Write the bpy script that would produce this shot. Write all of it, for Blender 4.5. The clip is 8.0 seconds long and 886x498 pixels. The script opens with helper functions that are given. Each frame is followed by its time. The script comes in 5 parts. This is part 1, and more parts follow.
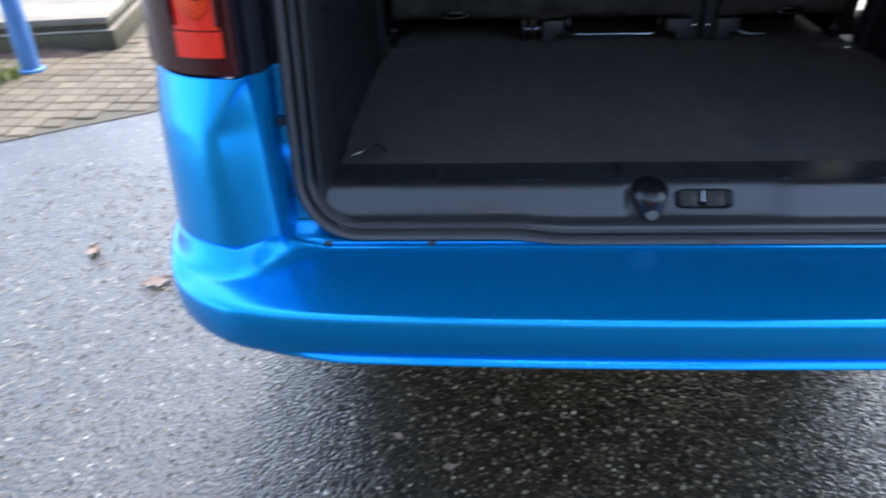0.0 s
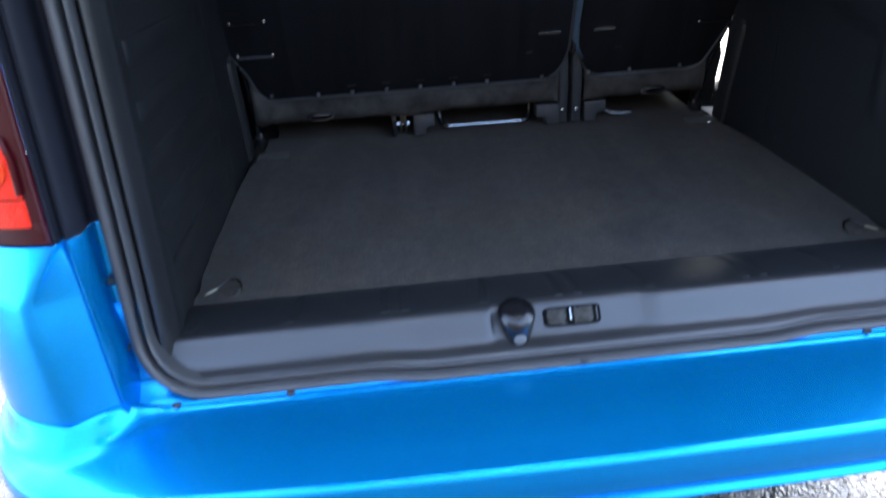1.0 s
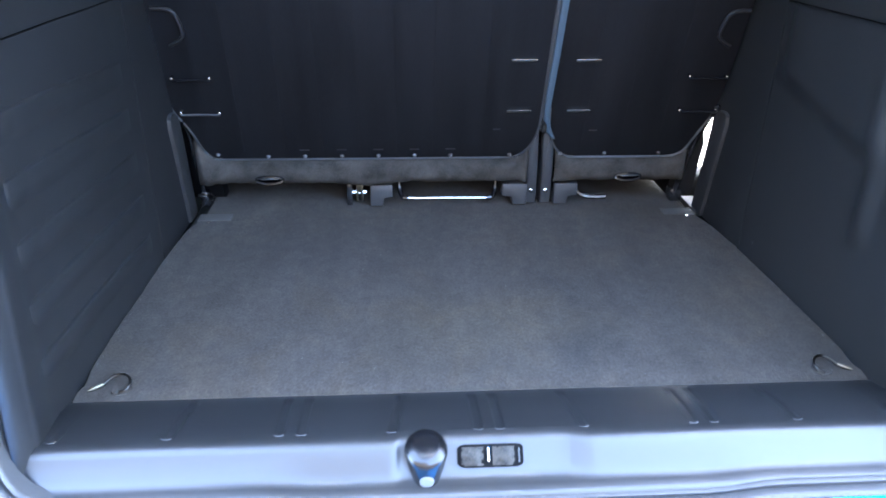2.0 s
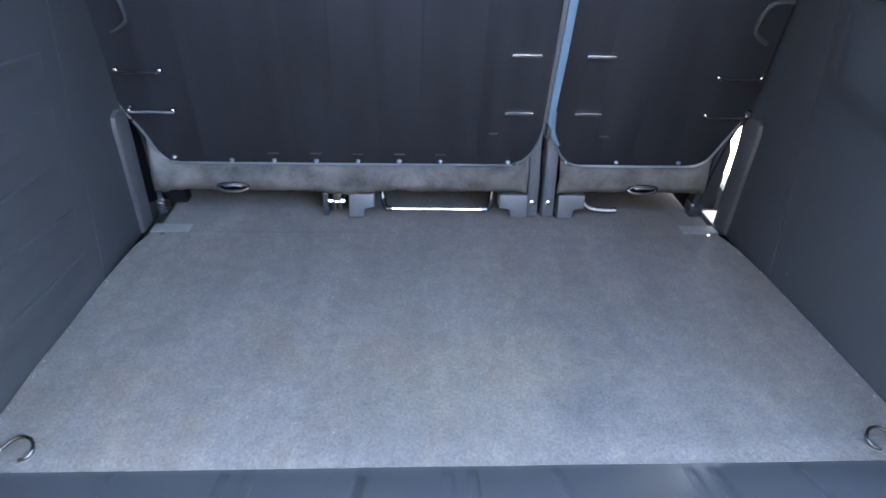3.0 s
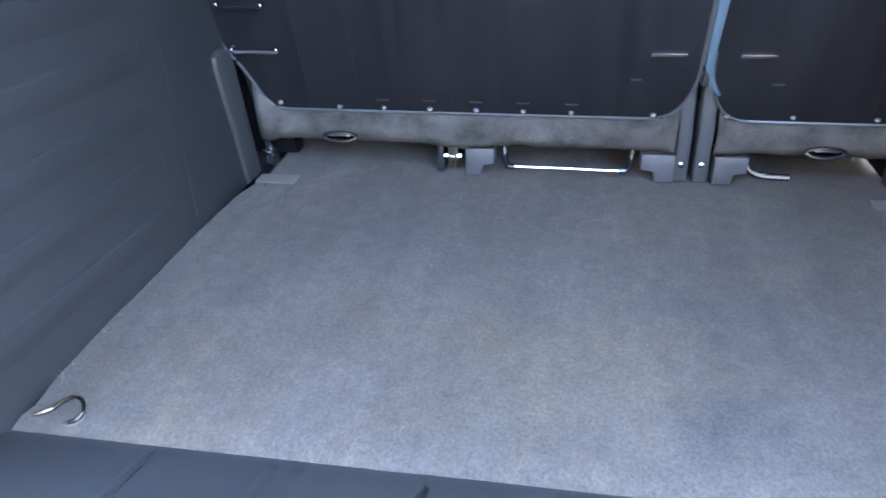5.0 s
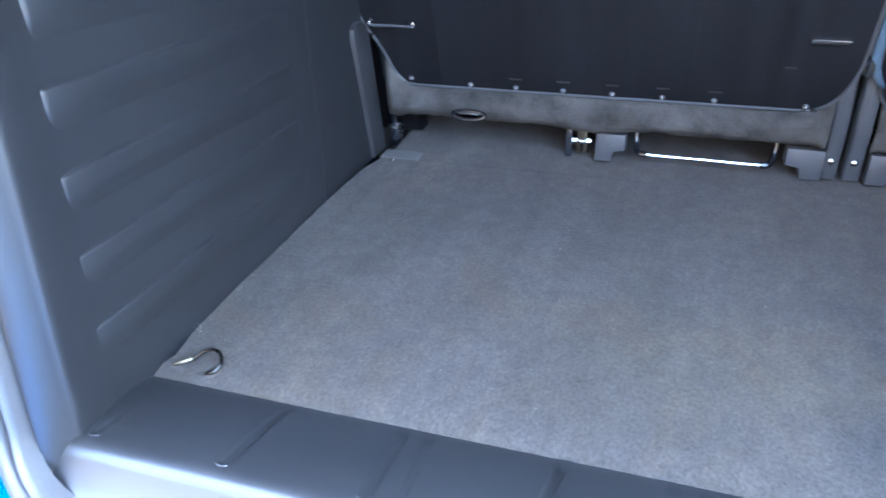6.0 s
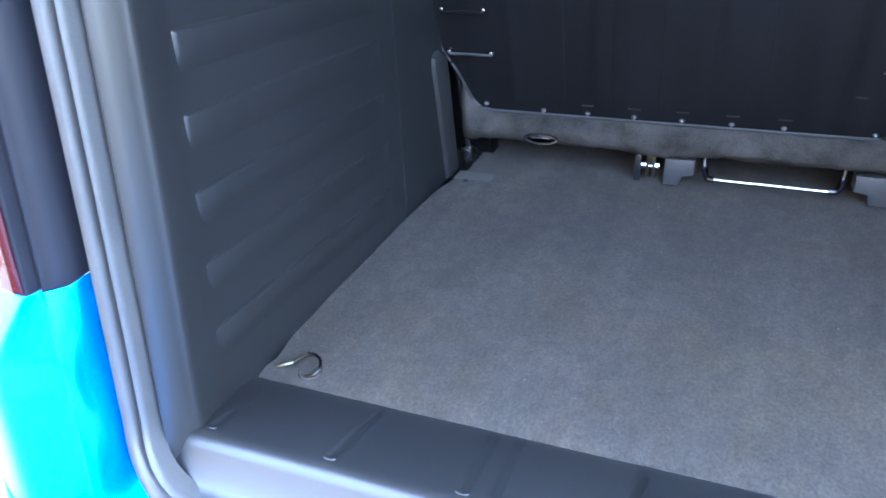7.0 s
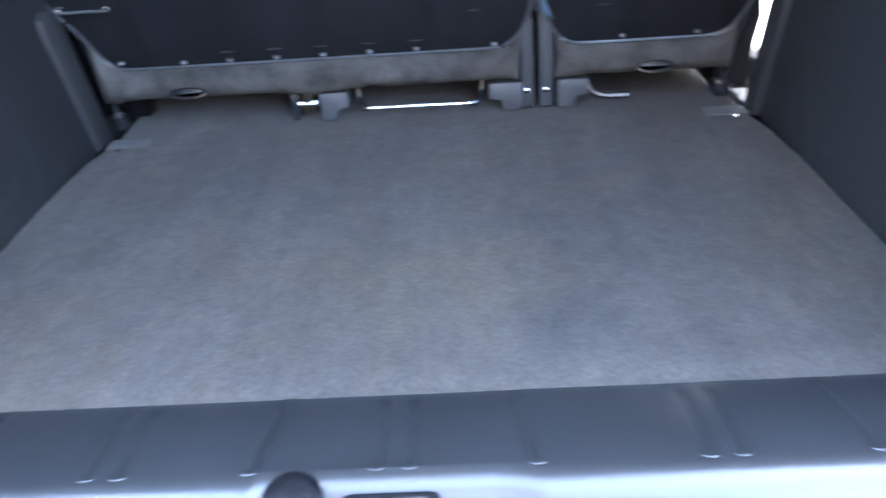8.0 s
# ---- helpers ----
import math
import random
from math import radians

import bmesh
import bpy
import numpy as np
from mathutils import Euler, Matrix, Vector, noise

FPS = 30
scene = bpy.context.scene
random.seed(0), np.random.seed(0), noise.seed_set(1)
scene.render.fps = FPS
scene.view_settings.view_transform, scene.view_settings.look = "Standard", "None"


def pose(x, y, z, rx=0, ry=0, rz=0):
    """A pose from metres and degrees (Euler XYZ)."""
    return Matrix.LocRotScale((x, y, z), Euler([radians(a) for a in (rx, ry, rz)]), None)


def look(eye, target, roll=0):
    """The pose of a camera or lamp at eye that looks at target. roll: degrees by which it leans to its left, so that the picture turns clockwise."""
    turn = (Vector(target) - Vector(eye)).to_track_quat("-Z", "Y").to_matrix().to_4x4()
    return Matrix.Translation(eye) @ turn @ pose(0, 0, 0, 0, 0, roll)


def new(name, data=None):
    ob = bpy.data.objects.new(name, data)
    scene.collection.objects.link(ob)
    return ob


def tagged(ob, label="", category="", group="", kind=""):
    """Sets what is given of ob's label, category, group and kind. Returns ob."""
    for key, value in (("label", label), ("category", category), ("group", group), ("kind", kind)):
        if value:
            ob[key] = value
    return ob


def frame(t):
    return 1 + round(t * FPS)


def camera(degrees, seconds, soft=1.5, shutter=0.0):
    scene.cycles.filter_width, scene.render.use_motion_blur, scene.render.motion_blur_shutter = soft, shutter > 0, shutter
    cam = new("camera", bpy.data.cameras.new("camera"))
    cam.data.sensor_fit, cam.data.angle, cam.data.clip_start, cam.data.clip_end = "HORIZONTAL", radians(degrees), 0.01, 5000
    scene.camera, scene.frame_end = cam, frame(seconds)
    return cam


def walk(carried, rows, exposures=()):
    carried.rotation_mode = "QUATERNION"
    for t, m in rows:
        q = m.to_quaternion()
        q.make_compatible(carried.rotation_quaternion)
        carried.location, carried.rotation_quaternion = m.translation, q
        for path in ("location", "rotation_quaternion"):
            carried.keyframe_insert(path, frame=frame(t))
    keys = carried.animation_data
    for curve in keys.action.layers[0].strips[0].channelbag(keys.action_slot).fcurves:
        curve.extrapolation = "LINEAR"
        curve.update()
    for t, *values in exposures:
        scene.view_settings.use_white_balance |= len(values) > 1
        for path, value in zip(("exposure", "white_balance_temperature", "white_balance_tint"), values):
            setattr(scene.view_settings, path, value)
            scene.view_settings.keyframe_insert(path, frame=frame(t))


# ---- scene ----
cam = camera(62.6, 8.0, soft=1.8, shutter=0.35)
PATH = [
    (0, (-0.378, -1.182, 1.147), (-0.454, 0.518, 0.098), -1.5),
    (0.2, (-0.382, -1.17, 1.142), (-0.283, 0.541, 0.11), -0.8),
    (0.5, (-0.348, -1.142, 1.158), (-0.241, 0.556, 0.107), -2.4),
    (0.8, (-0.307, -1.087, 1.186), (-0.18, 0.623, 0.156), -2.0),
    (1, (-0.27, -1.062, 1.23), (-0.137, 0.695, 0.284), -3.4),
    (1.2, (-0.243, -1.033, 1.248), (-0.101, 0.755, 0.362), -3.2),
    (1.5, (-0.206, -0.985, 1.274), (-0.081, 0.823, 0.429), -1.7),
    (1.8, (-0.161, -0.937, 1.272), (0.002, 0.87, 0.432), 0.1),
    (2, (-0.129, -0.9, 1.276), (-0.003, 0.895, 0.404), 0.8),
    (2.2, (-0.097, -0.864, 1.272), (0.002, 0.944, 0.423), 0.8),
    (3.3, (-0.078, -0.625, 1.237), (0.038, 1.127, 0.279), 2.0),
    (3.5, (-0.083, -0.598, 1.219), (0.026, 1.138, 0.233), 1.7),
    (4, (-0.064, -0.56, 1.179), (-0.09, 1.154, 0.149), 0.6),
    (4.2, (-0.041, -0.553, 1.167), (-0.099, 1.175, 0.161), 0.6),
    (5.3, (-0.008, -0.512, 1.178), (-0.401, 1.161, 0.157), -2.2),
    (5.5, (-0.038, -0.519, 1.167), (-0.46, 1.141, 0.135), -1.7),
    (6, (-0.071, -0.524, 1.15), (-0.615, 1.11, 0.133), -2.1),
    (6.5, (-0.111, -0.544, 1.163), (-0.752, 1.055, 0.147), -2.6),
    (7, (-0.106, -0.593, 1.178), (-0.766, 1.03, 0.212), -2.7),
    (7.2, (-0.104, -0.608, 1.179), (-0.741, 1.01, 0.19), -1.8),
    (7.5, (-0.058, -0.591, 1.171), (-0.593, 1.055, 0.168), -3.3),
    (7.7, (-0.01, -0.576, 1.158), (-0.343, 1.09, 0.103), -3.8),
    (8, (0.072, -0.558, 1.149), (0.003, 1.109, 0.045), -4.2),
]
EXPOSURES = [(0.0, 2.75, 6500, 10), (0.5, 2.55, 6500, 10), (0.8, 3.15, 6500, 10), (1.0, 3.85, 6500, 10), (1.5, 4.95, 6450, 10), (2.0, 5.85, 6350, 10), (3.3, 6.8, 6450, 10), (5.5, 6.73, 6400, 10), (7.0, 6.1, 6250, 10), (7.5, 6.1, 6350, 10), (8.0, 6.35, 6400, 10)]
walk(cam, [(t, look(eye, target, roll)) for t, eye, target, roll in PATH], EXPOSURES)

# ---- world, sun and exposure ----
world = bpy.data.worlds.new("overcast_sky")
scene.world = world
world.use_nodes = True
wn = world.node_tree.nodes
sky = wn.new("ShaderNodeTexSky")
sky.sky_type = "NISHITA"
sky.sun_disc = False
sky.sun_elevation, sky.sun_rotation = radians(56), radians(22)
sky.air_density, sky.dust_density, sky.ozone_density = 1.0, 2.5, 1.0
wn["Background"].inputs["Strength"].default_value = 0.15
world.node_tree.links.new(sky.outputs[0], wn["Background"].inputs["Color"])

sun = new("sun", bpy.data.lights.new("sun", "SUN"))
sun.data.energy, sun.data.angle, sun.data.color = 0.4, radians(40), (1.0, 0.98, 0.95)
sun.matrix_basis = look((0.97, 2.41, 3.85), (0, 0, 0))


# ---- materials ----
def mat(name, base, rough=0.5, metal=0.0, var=0.15, scale=6.0, fine=180.0, bump=0.1, coat=0.0, spec=0.5, rough_var=0.1,
        kind="NOISE", depth=0.002, stretch=(1, 1, 1), broad=0.6, detail=3):
    """A surface with stains at one scale and grain at a finer one."""
    m = bpy.data.materials.new(name)
    m.use_nodes = True
    nt = m.node_tree
    bsdf = nt.nodes["Principled BSDF"]
    tc = nt.nodes.new("ShaderNodeTexCoord")
    mp = nt.nodes.new("ShaderNodeMapping")
    mp.inputs["Scale"].default_value = stretch
    nt.links.new(tc.outputs["Object"], mp.inputs[0])
    big = nt.nodes.new("ShaderNodeTexNoise")
    big.inputs["Scale"].default_value, big.inputs["Detail"].default_value = scale, 5
    nt.links.new(mp.outputs[0], big.inputs["Vector"])
    if kind in ("VORONOI", "SPECKS"):
        small = nt.nodes.new("ShaderNodeTexVoronoi")
        small.inputs["Scale"].default_value = fine
        small_out = small.outputs["Distance" if kind == "VORONOI" else "Color"]
    else:
        small = nt.nodes.new("ShaderNodeTexNoise")
        small.inputs["Scale"].default_value, small.inputs["Detail"].default_value = fine, detail
        small_out = small.outputs["Fac"]
    nt.links.new(mp.outputs[0], small.inputs["Vector"])
    mixed = nt.nodes.new("ShaderNodeMath")
    mixed.operation = "MULTIPLY_ADD"
    mixed.inputs[1].default_value = broad
    nt.links.new(big.outputs["Fac"], mixed.inputs[0])
    half = nt.nodes.new("ShaderNodeMath")
    half.operation = "MULTIPLY"
    half.inputs[1].default_value = 1 - broad
    nt.links.new(small_out, half.inputs[0])
    nt.links.new(half.outputs[0], mixed.inputs[2])
    ramp = nt.nodes.new("ShaderNodeValToRGB")
    ramp.color_ramp.elements[0].position, ramp.color_ramp.elements[1].position = 0.3, 0.7
    ramp.color_ramp.elements[0].color = (*[c * (1 - var) for c in base], 1)
    ramp.color_ramp.elements[1].color = (*[min(1, c * (1 + var)) for c in base], 1)
    nt.links.new(mixed.outputs[0], ramp.inputs[0])
    nt.links.new(ramp.outputs[0], bsdf.inputs["Base Color"])
    bsdf.inputs["Roughness"].default_value = rough
    if rough_var:
        rr = nt.nodes.new("ShaderNodeMapRange")
        rr.inputs["To Min"].default_value, rr.inputs["To Max"].default_value = max(0.02, rough - rough_var), min(1, rough + rough_var)
        nt.links.new(big.outputs["Fac"], rr.inputs["Value"])
        nt.links.new(rr.outputs[0], bsdf.inputs["Roughness"])
    bsdf.inputs["Metallic"].default_value = metal
    bsdf.inputs["Coat Weight"].default_value = coat
    bsdf.inputs["Coat Roughness"].default_value = 0.04
    bsdf.inputs["Specular IOR Level"].default_value = spec
    if bump:
        bp = nt.nodes.new("ShaderNodeBump")
        bp.inputs["Strength"].default_value, bp.inputs["Distance"].default_value = bump, depth
        nt.links.new(small_out, bp.inputs["Height"])
        nt.links.new(bp.outputs[0], bsdf.inputs["Normal"])
    return m


def asphalt_material():
    """Wet tarmac: dark binder, pale and brown chips of stone, broad damp patches."""
    m = mat("wet_asphalt", (0.05, 0.05, 0.052), 0.42, var=0.4, scale=1.6, fine=140)
    nt = m.node_tree
    bsdf = nt.nodes["Principled BSDF"]
    tc = [n for n in nt.nodes if n.type == "MAPPING"][0]
    cells = nt.nodes.new("ShaderNodeTexVoronoi")
    cells.inputs["Scale"].default_value = 118
    nt.links.new(tc.outputs[0], cells.inputs["Vector"])
    split = nt.nodes.new("ShaderNodeSeparateColor")
    nt.links.new(cells.outputs["Color"], split.inputs[0])
    tone = nt.nodes.new("ShaderNodeValToRGB")
    stops = ((0.0, (0.022, 0.016, 0.008)), (0.5, (0.040, 0.029, 0.015)), (0.82, (0.070, 0.051, 0.028)), (0.965, (0.16, 0.12, 0.07)), (1.0, (0.60, 0.50, 0.36)))
    while len(tone.color_ramp.elements) < len(stops):
        tone.color_ramp.elements.new(0.5)
    for e, (p, c) in zip(tone.color_ramp.elements, stops):
        e.position, e.color = p, (*c, 1)
    nt.links.new(split.outputs[0], tone.inputs[0])
    edge = nt.nodes.new("ShaderNodeMapRange")
    edge.inputs["From Min"].default_value, edge.inputs["From Max"].default_value = 0.35, 0.75
    nt.links.new(cells.outputs["Distance"], edge.inputs["Value"])
    mix = nt.nodes.new("ShaderNodeMix")
    mix.data_type = "RGBA"
    mix.inputs[7].default_value = (0.011, 0.009, 0.006, 1)
    nt.links.new(edge.outputs[0], mix.inputs[0])
    nt.links.new(tone.outputs[0], mix.inputs[6])
    nt.links.new(mix.outputs[2], bsdf.inputs["Base Color"])
    bsdf.inputs["Coat Weight"].default_value, bsdf.inputs["Coat Roughness"].default_value = 0.8, 0.12
    bsdf.inputs["Specular IOR Level"].default_value = 0.35
    bp = [n for n in nt.nodes if n.type == "BUMP"][0]
    nt.links.new(bp.outputs[0], bsdf.inputs["Coat Normal"])
    inv = nt.nodes.new("ShaderNodeMath")
    inv.operation = "SUBTRACT"
    inv.inputs[0].default_value = 1.0
    nt.links.new(cells.outputs["Distance"], inv.inputs[1])
    uneven = nt.nodes.new("ShaderNodeTexNoise")
    uneven.inputs["Scale"].default_value, uneven.inputs["Detail"].default_value = 120, 4
    nt.links.new(tc.outputs[0], uneven.inputs["Vector"])
    height = nt.nodes.new("ShaderNodeMath")
    height.operation = "MULTIPLY_ADD"
    height.inputs[1].default_value = 0.45
    nt.links.new(uneven.outputs["Fac"], height.inputs[0])
    nt.links.new(inv.outputs[0], height.inputs[2])
    nt.links.new(height.outputs[0], bp.inputs["Height"])
    bp.inputs["Strength"].default_value, bp.inputs["Distance"].default_value = 0.9, 0.0028
    return m


def carpet_material():
    """Needle felt: mottled fibre, clumps, brushed streaks, dusty and dark worn patches."""
    m = mat("needle_felt_carpet", (0.0490, 0.0430, 0.0375), 0.95, var=0.11, scale=9, fine=560, kind="SPECKS", bump=0.0, spec=0.08, stretch=(1, 0.8, 1), broad=0.5)
    nt = m.node_tree
    link = nt.links.new
    bsdf = nt.nodes["Principled BSDF"]
    mp = [n for n in nt.nodes if n.type == "MAPPING"][0]
    colour = [n for n in nt.nodes if n.type == "VALTORGB"][0].outputs[0]

    def texture(scale, detail, rough, stretch=(1, 1, 1), warp=0.0):
        place = nt.nodes.new("ShaderNodeMapping")
        place.inputs["Scale"].default_value = stretch
        link(mp.outputs[0], place.inputs[0])
        t = nt.nodes.new("ShaderNodeTexNoise")
        t.inputs["Scale"].default_value, t.inputs["Detail"].default_value, t.inputs["Roughness"].default_value, t.inputs["Distortion"].default_value = scale, detail, rough, warp
        link(place.outputs[0], t.inputs["Vector"])
        return t.outputs["Fac"]

    def span(value, a, b, lo, hi):
        r = nt.nodes.new("ShaderNodeMapRange")
        for key, v in (("From Min", a), ("From Max", b), ("To Min", lo), ("To Max", hi)):
            r.inputs[key].default_value = v
        link(value, r.inputs["Value"])
        return r.outputs[0]

    def scaled(col, factor):
        v = nt.nodes.new("ShaderNodeVectorMath")
        v.operation = "SCALE"
        link(col, v.inputs[0])
        link(factor, v.inputs["Scale"])
        return v.outputs[0]

    def tinted(col, factor, tint):
        x = nt.nodes.new("ShaderNodeMix")
        x.data_type, x.blend_type = "RGBA", "MULTIPLY"
        x.inputs[7].default_value = (*tint, 1)
        link(factor, x.inputs[0])
        link(col, x.inputs[6])
        return x.outputs[2]

    # clumps of fibre, streaks left by brushing along and across, larger soiling
    colour = scaled(colour, span(texture(240, 2, 0.6), 0.32, 0.68, 0.80, 1.20))
    colour = scaled(colour, span(texture(46, 4, 0.65, warp=0.5), 0.35, 0.68, 0.86, 1.13))
    colour = scaled(colour, span(texture(13, 3, 0.6, (1.0, 0.22, 1.0), 0.4), 0.34, 0.66, 0.90, 1.09))
    colour = scaled(colour, span(texture(3.4, 4, 0.6, warp=0.8), 0.36, 0.66, 0.90, 1.10))

    # brownish dust gathered in blotches
    colour = tinted(colour, span(texture(7.0, 5, 0.65, warp=1.2), 0.48, 0.68, 0.0, 1.0), (1.10, 1.04, 0.94))
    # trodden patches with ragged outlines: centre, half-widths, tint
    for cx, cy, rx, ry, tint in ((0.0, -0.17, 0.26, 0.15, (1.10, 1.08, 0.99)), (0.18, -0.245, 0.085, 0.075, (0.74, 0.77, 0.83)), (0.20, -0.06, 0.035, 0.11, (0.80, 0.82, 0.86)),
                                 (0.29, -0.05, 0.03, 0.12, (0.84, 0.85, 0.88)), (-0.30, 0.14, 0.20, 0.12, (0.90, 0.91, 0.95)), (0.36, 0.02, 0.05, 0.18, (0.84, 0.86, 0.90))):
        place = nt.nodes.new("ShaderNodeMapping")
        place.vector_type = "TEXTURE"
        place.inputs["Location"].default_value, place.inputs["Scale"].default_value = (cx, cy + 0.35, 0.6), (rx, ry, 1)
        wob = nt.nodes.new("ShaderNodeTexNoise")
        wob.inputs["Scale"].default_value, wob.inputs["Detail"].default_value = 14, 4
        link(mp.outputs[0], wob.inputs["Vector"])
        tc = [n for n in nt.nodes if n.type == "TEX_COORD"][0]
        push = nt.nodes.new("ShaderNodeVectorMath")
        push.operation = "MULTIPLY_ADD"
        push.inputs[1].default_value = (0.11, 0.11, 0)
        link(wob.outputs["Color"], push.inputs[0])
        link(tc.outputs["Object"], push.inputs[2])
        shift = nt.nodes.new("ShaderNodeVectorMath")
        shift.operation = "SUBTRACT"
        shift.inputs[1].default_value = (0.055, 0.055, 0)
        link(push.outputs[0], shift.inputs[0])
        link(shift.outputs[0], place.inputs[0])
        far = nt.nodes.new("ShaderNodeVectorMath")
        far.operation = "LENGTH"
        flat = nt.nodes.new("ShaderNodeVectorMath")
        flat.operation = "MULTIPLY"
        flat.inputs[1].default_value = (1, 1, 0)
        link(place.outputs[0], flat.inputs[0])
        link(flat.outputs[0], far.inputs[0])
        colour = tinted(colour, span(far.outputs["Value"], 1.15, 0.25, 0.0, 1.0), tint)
    link(colour, bsdf.inputs["Base Color"])
    bsdf.inputs["Sheen Weight"].default_value, bsdf.inputs["Sheen Roughness"].default_value = 0.05, 0.5
    bp = nt.nodes.new("ShaderNodeBump")
    bp.inputs["Strength"].default_value, bp.inputs["Distance"].default_value = 0.5, 0.0025
    link(texture(240, 3, 0.7), bp.inputs["Height"])
    link(bp.outputs[0], bsdf.inputs["Normal"])
    return m


BLUE = mat("metallic_blue_paint", (0.0, 0.300, 0.74), 0.27, metal=0.76, var=0.03, scale=3, bump=0.0, coat=0.22, spec=0.3, rough_var=0.0, broad=1.0)
TRIM = mat("grained_black_plastic", (0.0122, 0.0126, 0.0136), 0.43, var=0.12, scale=5, fine=700, bump=0.2, depth=0.0006, spec=0.39)
SILL = mat("sill_plastic", (0.0138, 0.0142, 0.0152), 0.41, var=0.10, scale=9, fine=800, bump=0.10, depth=0.0003, spec=0.85, rough_var=0.05)
RUBBER = mat("seal_rubber", (0.050, 0.050, 0.051), 0.45, var=0.15, scale=12, fine=300, bump=0.08)
GLOSSBLACK = mat("gloss_black_pillar", (0.012, 0.013, 0.015), 0.25, var=0.1, scale=4, bump=0.01, coat=0.3)
PILLAR = mat("satin_black_pillar", (0.014, 0.015, 0.020), 0.4, var=0.1, scale=4, fine=600, bump=0.03, spec=0.10)
CARPET = carpet_material()
FELT = mat("grey_felt_roll", (0.037, 0.0345, 0.0315), 0.95, var=0.6, scale=22, fine=300, bump=0.6, depth=0.002, spec=0.12, broad=0.7)
SEATBACK = mat("black_seat_panel", (0.0068, 0.0072, 0.0086), 0.6, var=0.45, scale=4, fine=120, bump=0.12, depth=0.001, stretch=(8, 1, 0.6), spec=0.16)
STEELGREY = mat("grey_painted_steel", (0.055, 0.058, 0.062), 0.42, metal=0.3, var=0.12, scale=20, fine=200, bump=0.05)
LOCKGREY = mat("greasy_lock_steel", (0.026, 0.023, 0.018), 0.5, metal=0.4, var=0.85, scale=130, fine=500, bump=0.4)
CHROME = mat("bright_steel", (0.55, 0.55, 0.54), 0.18, metal=1.0, var=0.06, scale=20, fine=200, bump=0.02)
STEEL = mat("dull_steel", (0.036, 0.034, 0.031), 0.3, metal=1.0, var=0.2, scale=40, fine=300, bump=0.05)
STUDSTEEL = mat("pressed_steel_stud", (0.16, 0.16, 0.16), 0.4, metal=0.8, var=0.1, scale=40, fine=300, bump=0.02)
ZINC = mat("zinc_plated_steel", (0.17, 0.155, 0.115), 0.38, metal=1.0, var=0.12, scale=40, fine=300, bump=0.05)
EDGEBLUE = mat("pale_blue_edge", (0.050, 0.080, 0.108), 0.5, var=0.08, scale=10, fine=200, bump=0.05)
DARKRED = mat("smoked_red_lens", (0.045, 0.003, 0.005), 0.25, var=0.1, scale=10, bump=0.0, coat=0.08, spec=0.25)
RED = mat("red_reflector", (0.95, 0.022, 0.006), 0.3, var=0.12, scale=30, fine=420, bump=0.35, kind="VORONOI", coat=0.15, spec=0.3)
ORANGERED = mat("red_bulb_lens", (0.95, 0.055, 0.012), 0.3, var=0.25, scale=30, fine=260, bump=0.4, kind="VORONOI", coat=0.15, spec=0.3)
PALECAP = mat("pale_rubber_cap", (0.13, 0.13, 0.125), 0.6, var=0.2, scale=60, fine=400, bump=0.2)
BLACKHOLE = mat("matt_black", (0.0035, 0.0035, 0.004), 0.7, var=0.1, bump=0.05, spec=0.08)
STOPBLACK = mat("dull_black_rubber", (0.0055, 0.0055, 0.0065), 0.24, var=0.15, scale=20, bump=0.03, spec=0.6, rough_var=0.05)
LINT = mat("pale_lint", (0.13, 0.125, 0.115), 0.9, var=0.3, scale=40, bump=0.0)
FELTTAB = mat("pale_felt", (0.062, 0.058, 0.053), 0.95, var=0.3, scale=20, fine=350, bump=0.2)
TINT = mat("tinted_glass", (0.45, 0.48, 0.47), 0.03, var=0.05, scale=3, bump=0.0, rough_var=0.01)
TINT.node_tree.nodes["Principled BSDF"].inputs["Transmission Weight"].default_value = 1.0
PADGREY = mat("grey_grained_pad", (0.0145, 0.0145, 0.0153), 0.6, var=0.15, scale=12, fine=500, bump=0.12, depth=0.0005)
PALEPLATE = mat("pale_tread_plate", (0.030, 0.030, 0.032), 0.5, var=0.2, scale=25, fine=300, bump=0.1)
TYRE = mat("tyre_rubber", (0.02, 0.02, 0.02), 0.8, var=0.2, bump=0.2)
ASPHALT = asphalt_material()
BRICK = mat("worn_paving_brick", (0.11, 0.088, 0.055), 0.8, var=0.3, scale=9, fine=160, bump=0.4)
JOINT = mat("sandy_joint", (0.075, 0.066, 0.042), 0.8, var=0.3, scale=12, fine=200, bump=0.4)
CONCRETE = mat("weathered_concrete", (0.20, 0.175, 0.13), 0.8, var=0.3, scale=5, fine=120, bump=0.4)
MOSSY = mat("mossy_concrete", (0.085, 0.075, 0.042), 0.85, var=0.4, scale=8, fine=90, bump=0.5)
POLEBLUE = mat("light_blue_paint", (0.085, 0.22, 0.46), 0.4, var=0.12, scale=12, fine=150, bump=0.06)
SOIL = mat("damp_soil", (0.06, 0.04, 0.03), 0.9, var=0.5, scale=14, fine=120, bump=0.8, depth=0.01)
WEED = mat("yellow_green_weed", (0.22, 0.26, 0.05), 0.6, var=0.4, scale=12, fine=80, bump=0.1)
PLASTER = mat("grey_brown_plaster", (0.10, 0.085, 0.07), 0.9, var=0.25, scale=1.5, fine=60, bump=0.3)
DEADLEAF = mat("dead_leaf", (0.30, 0.20, 0.14), 0.6, var=0.4, scale=40, fine=200, bump=0.3)
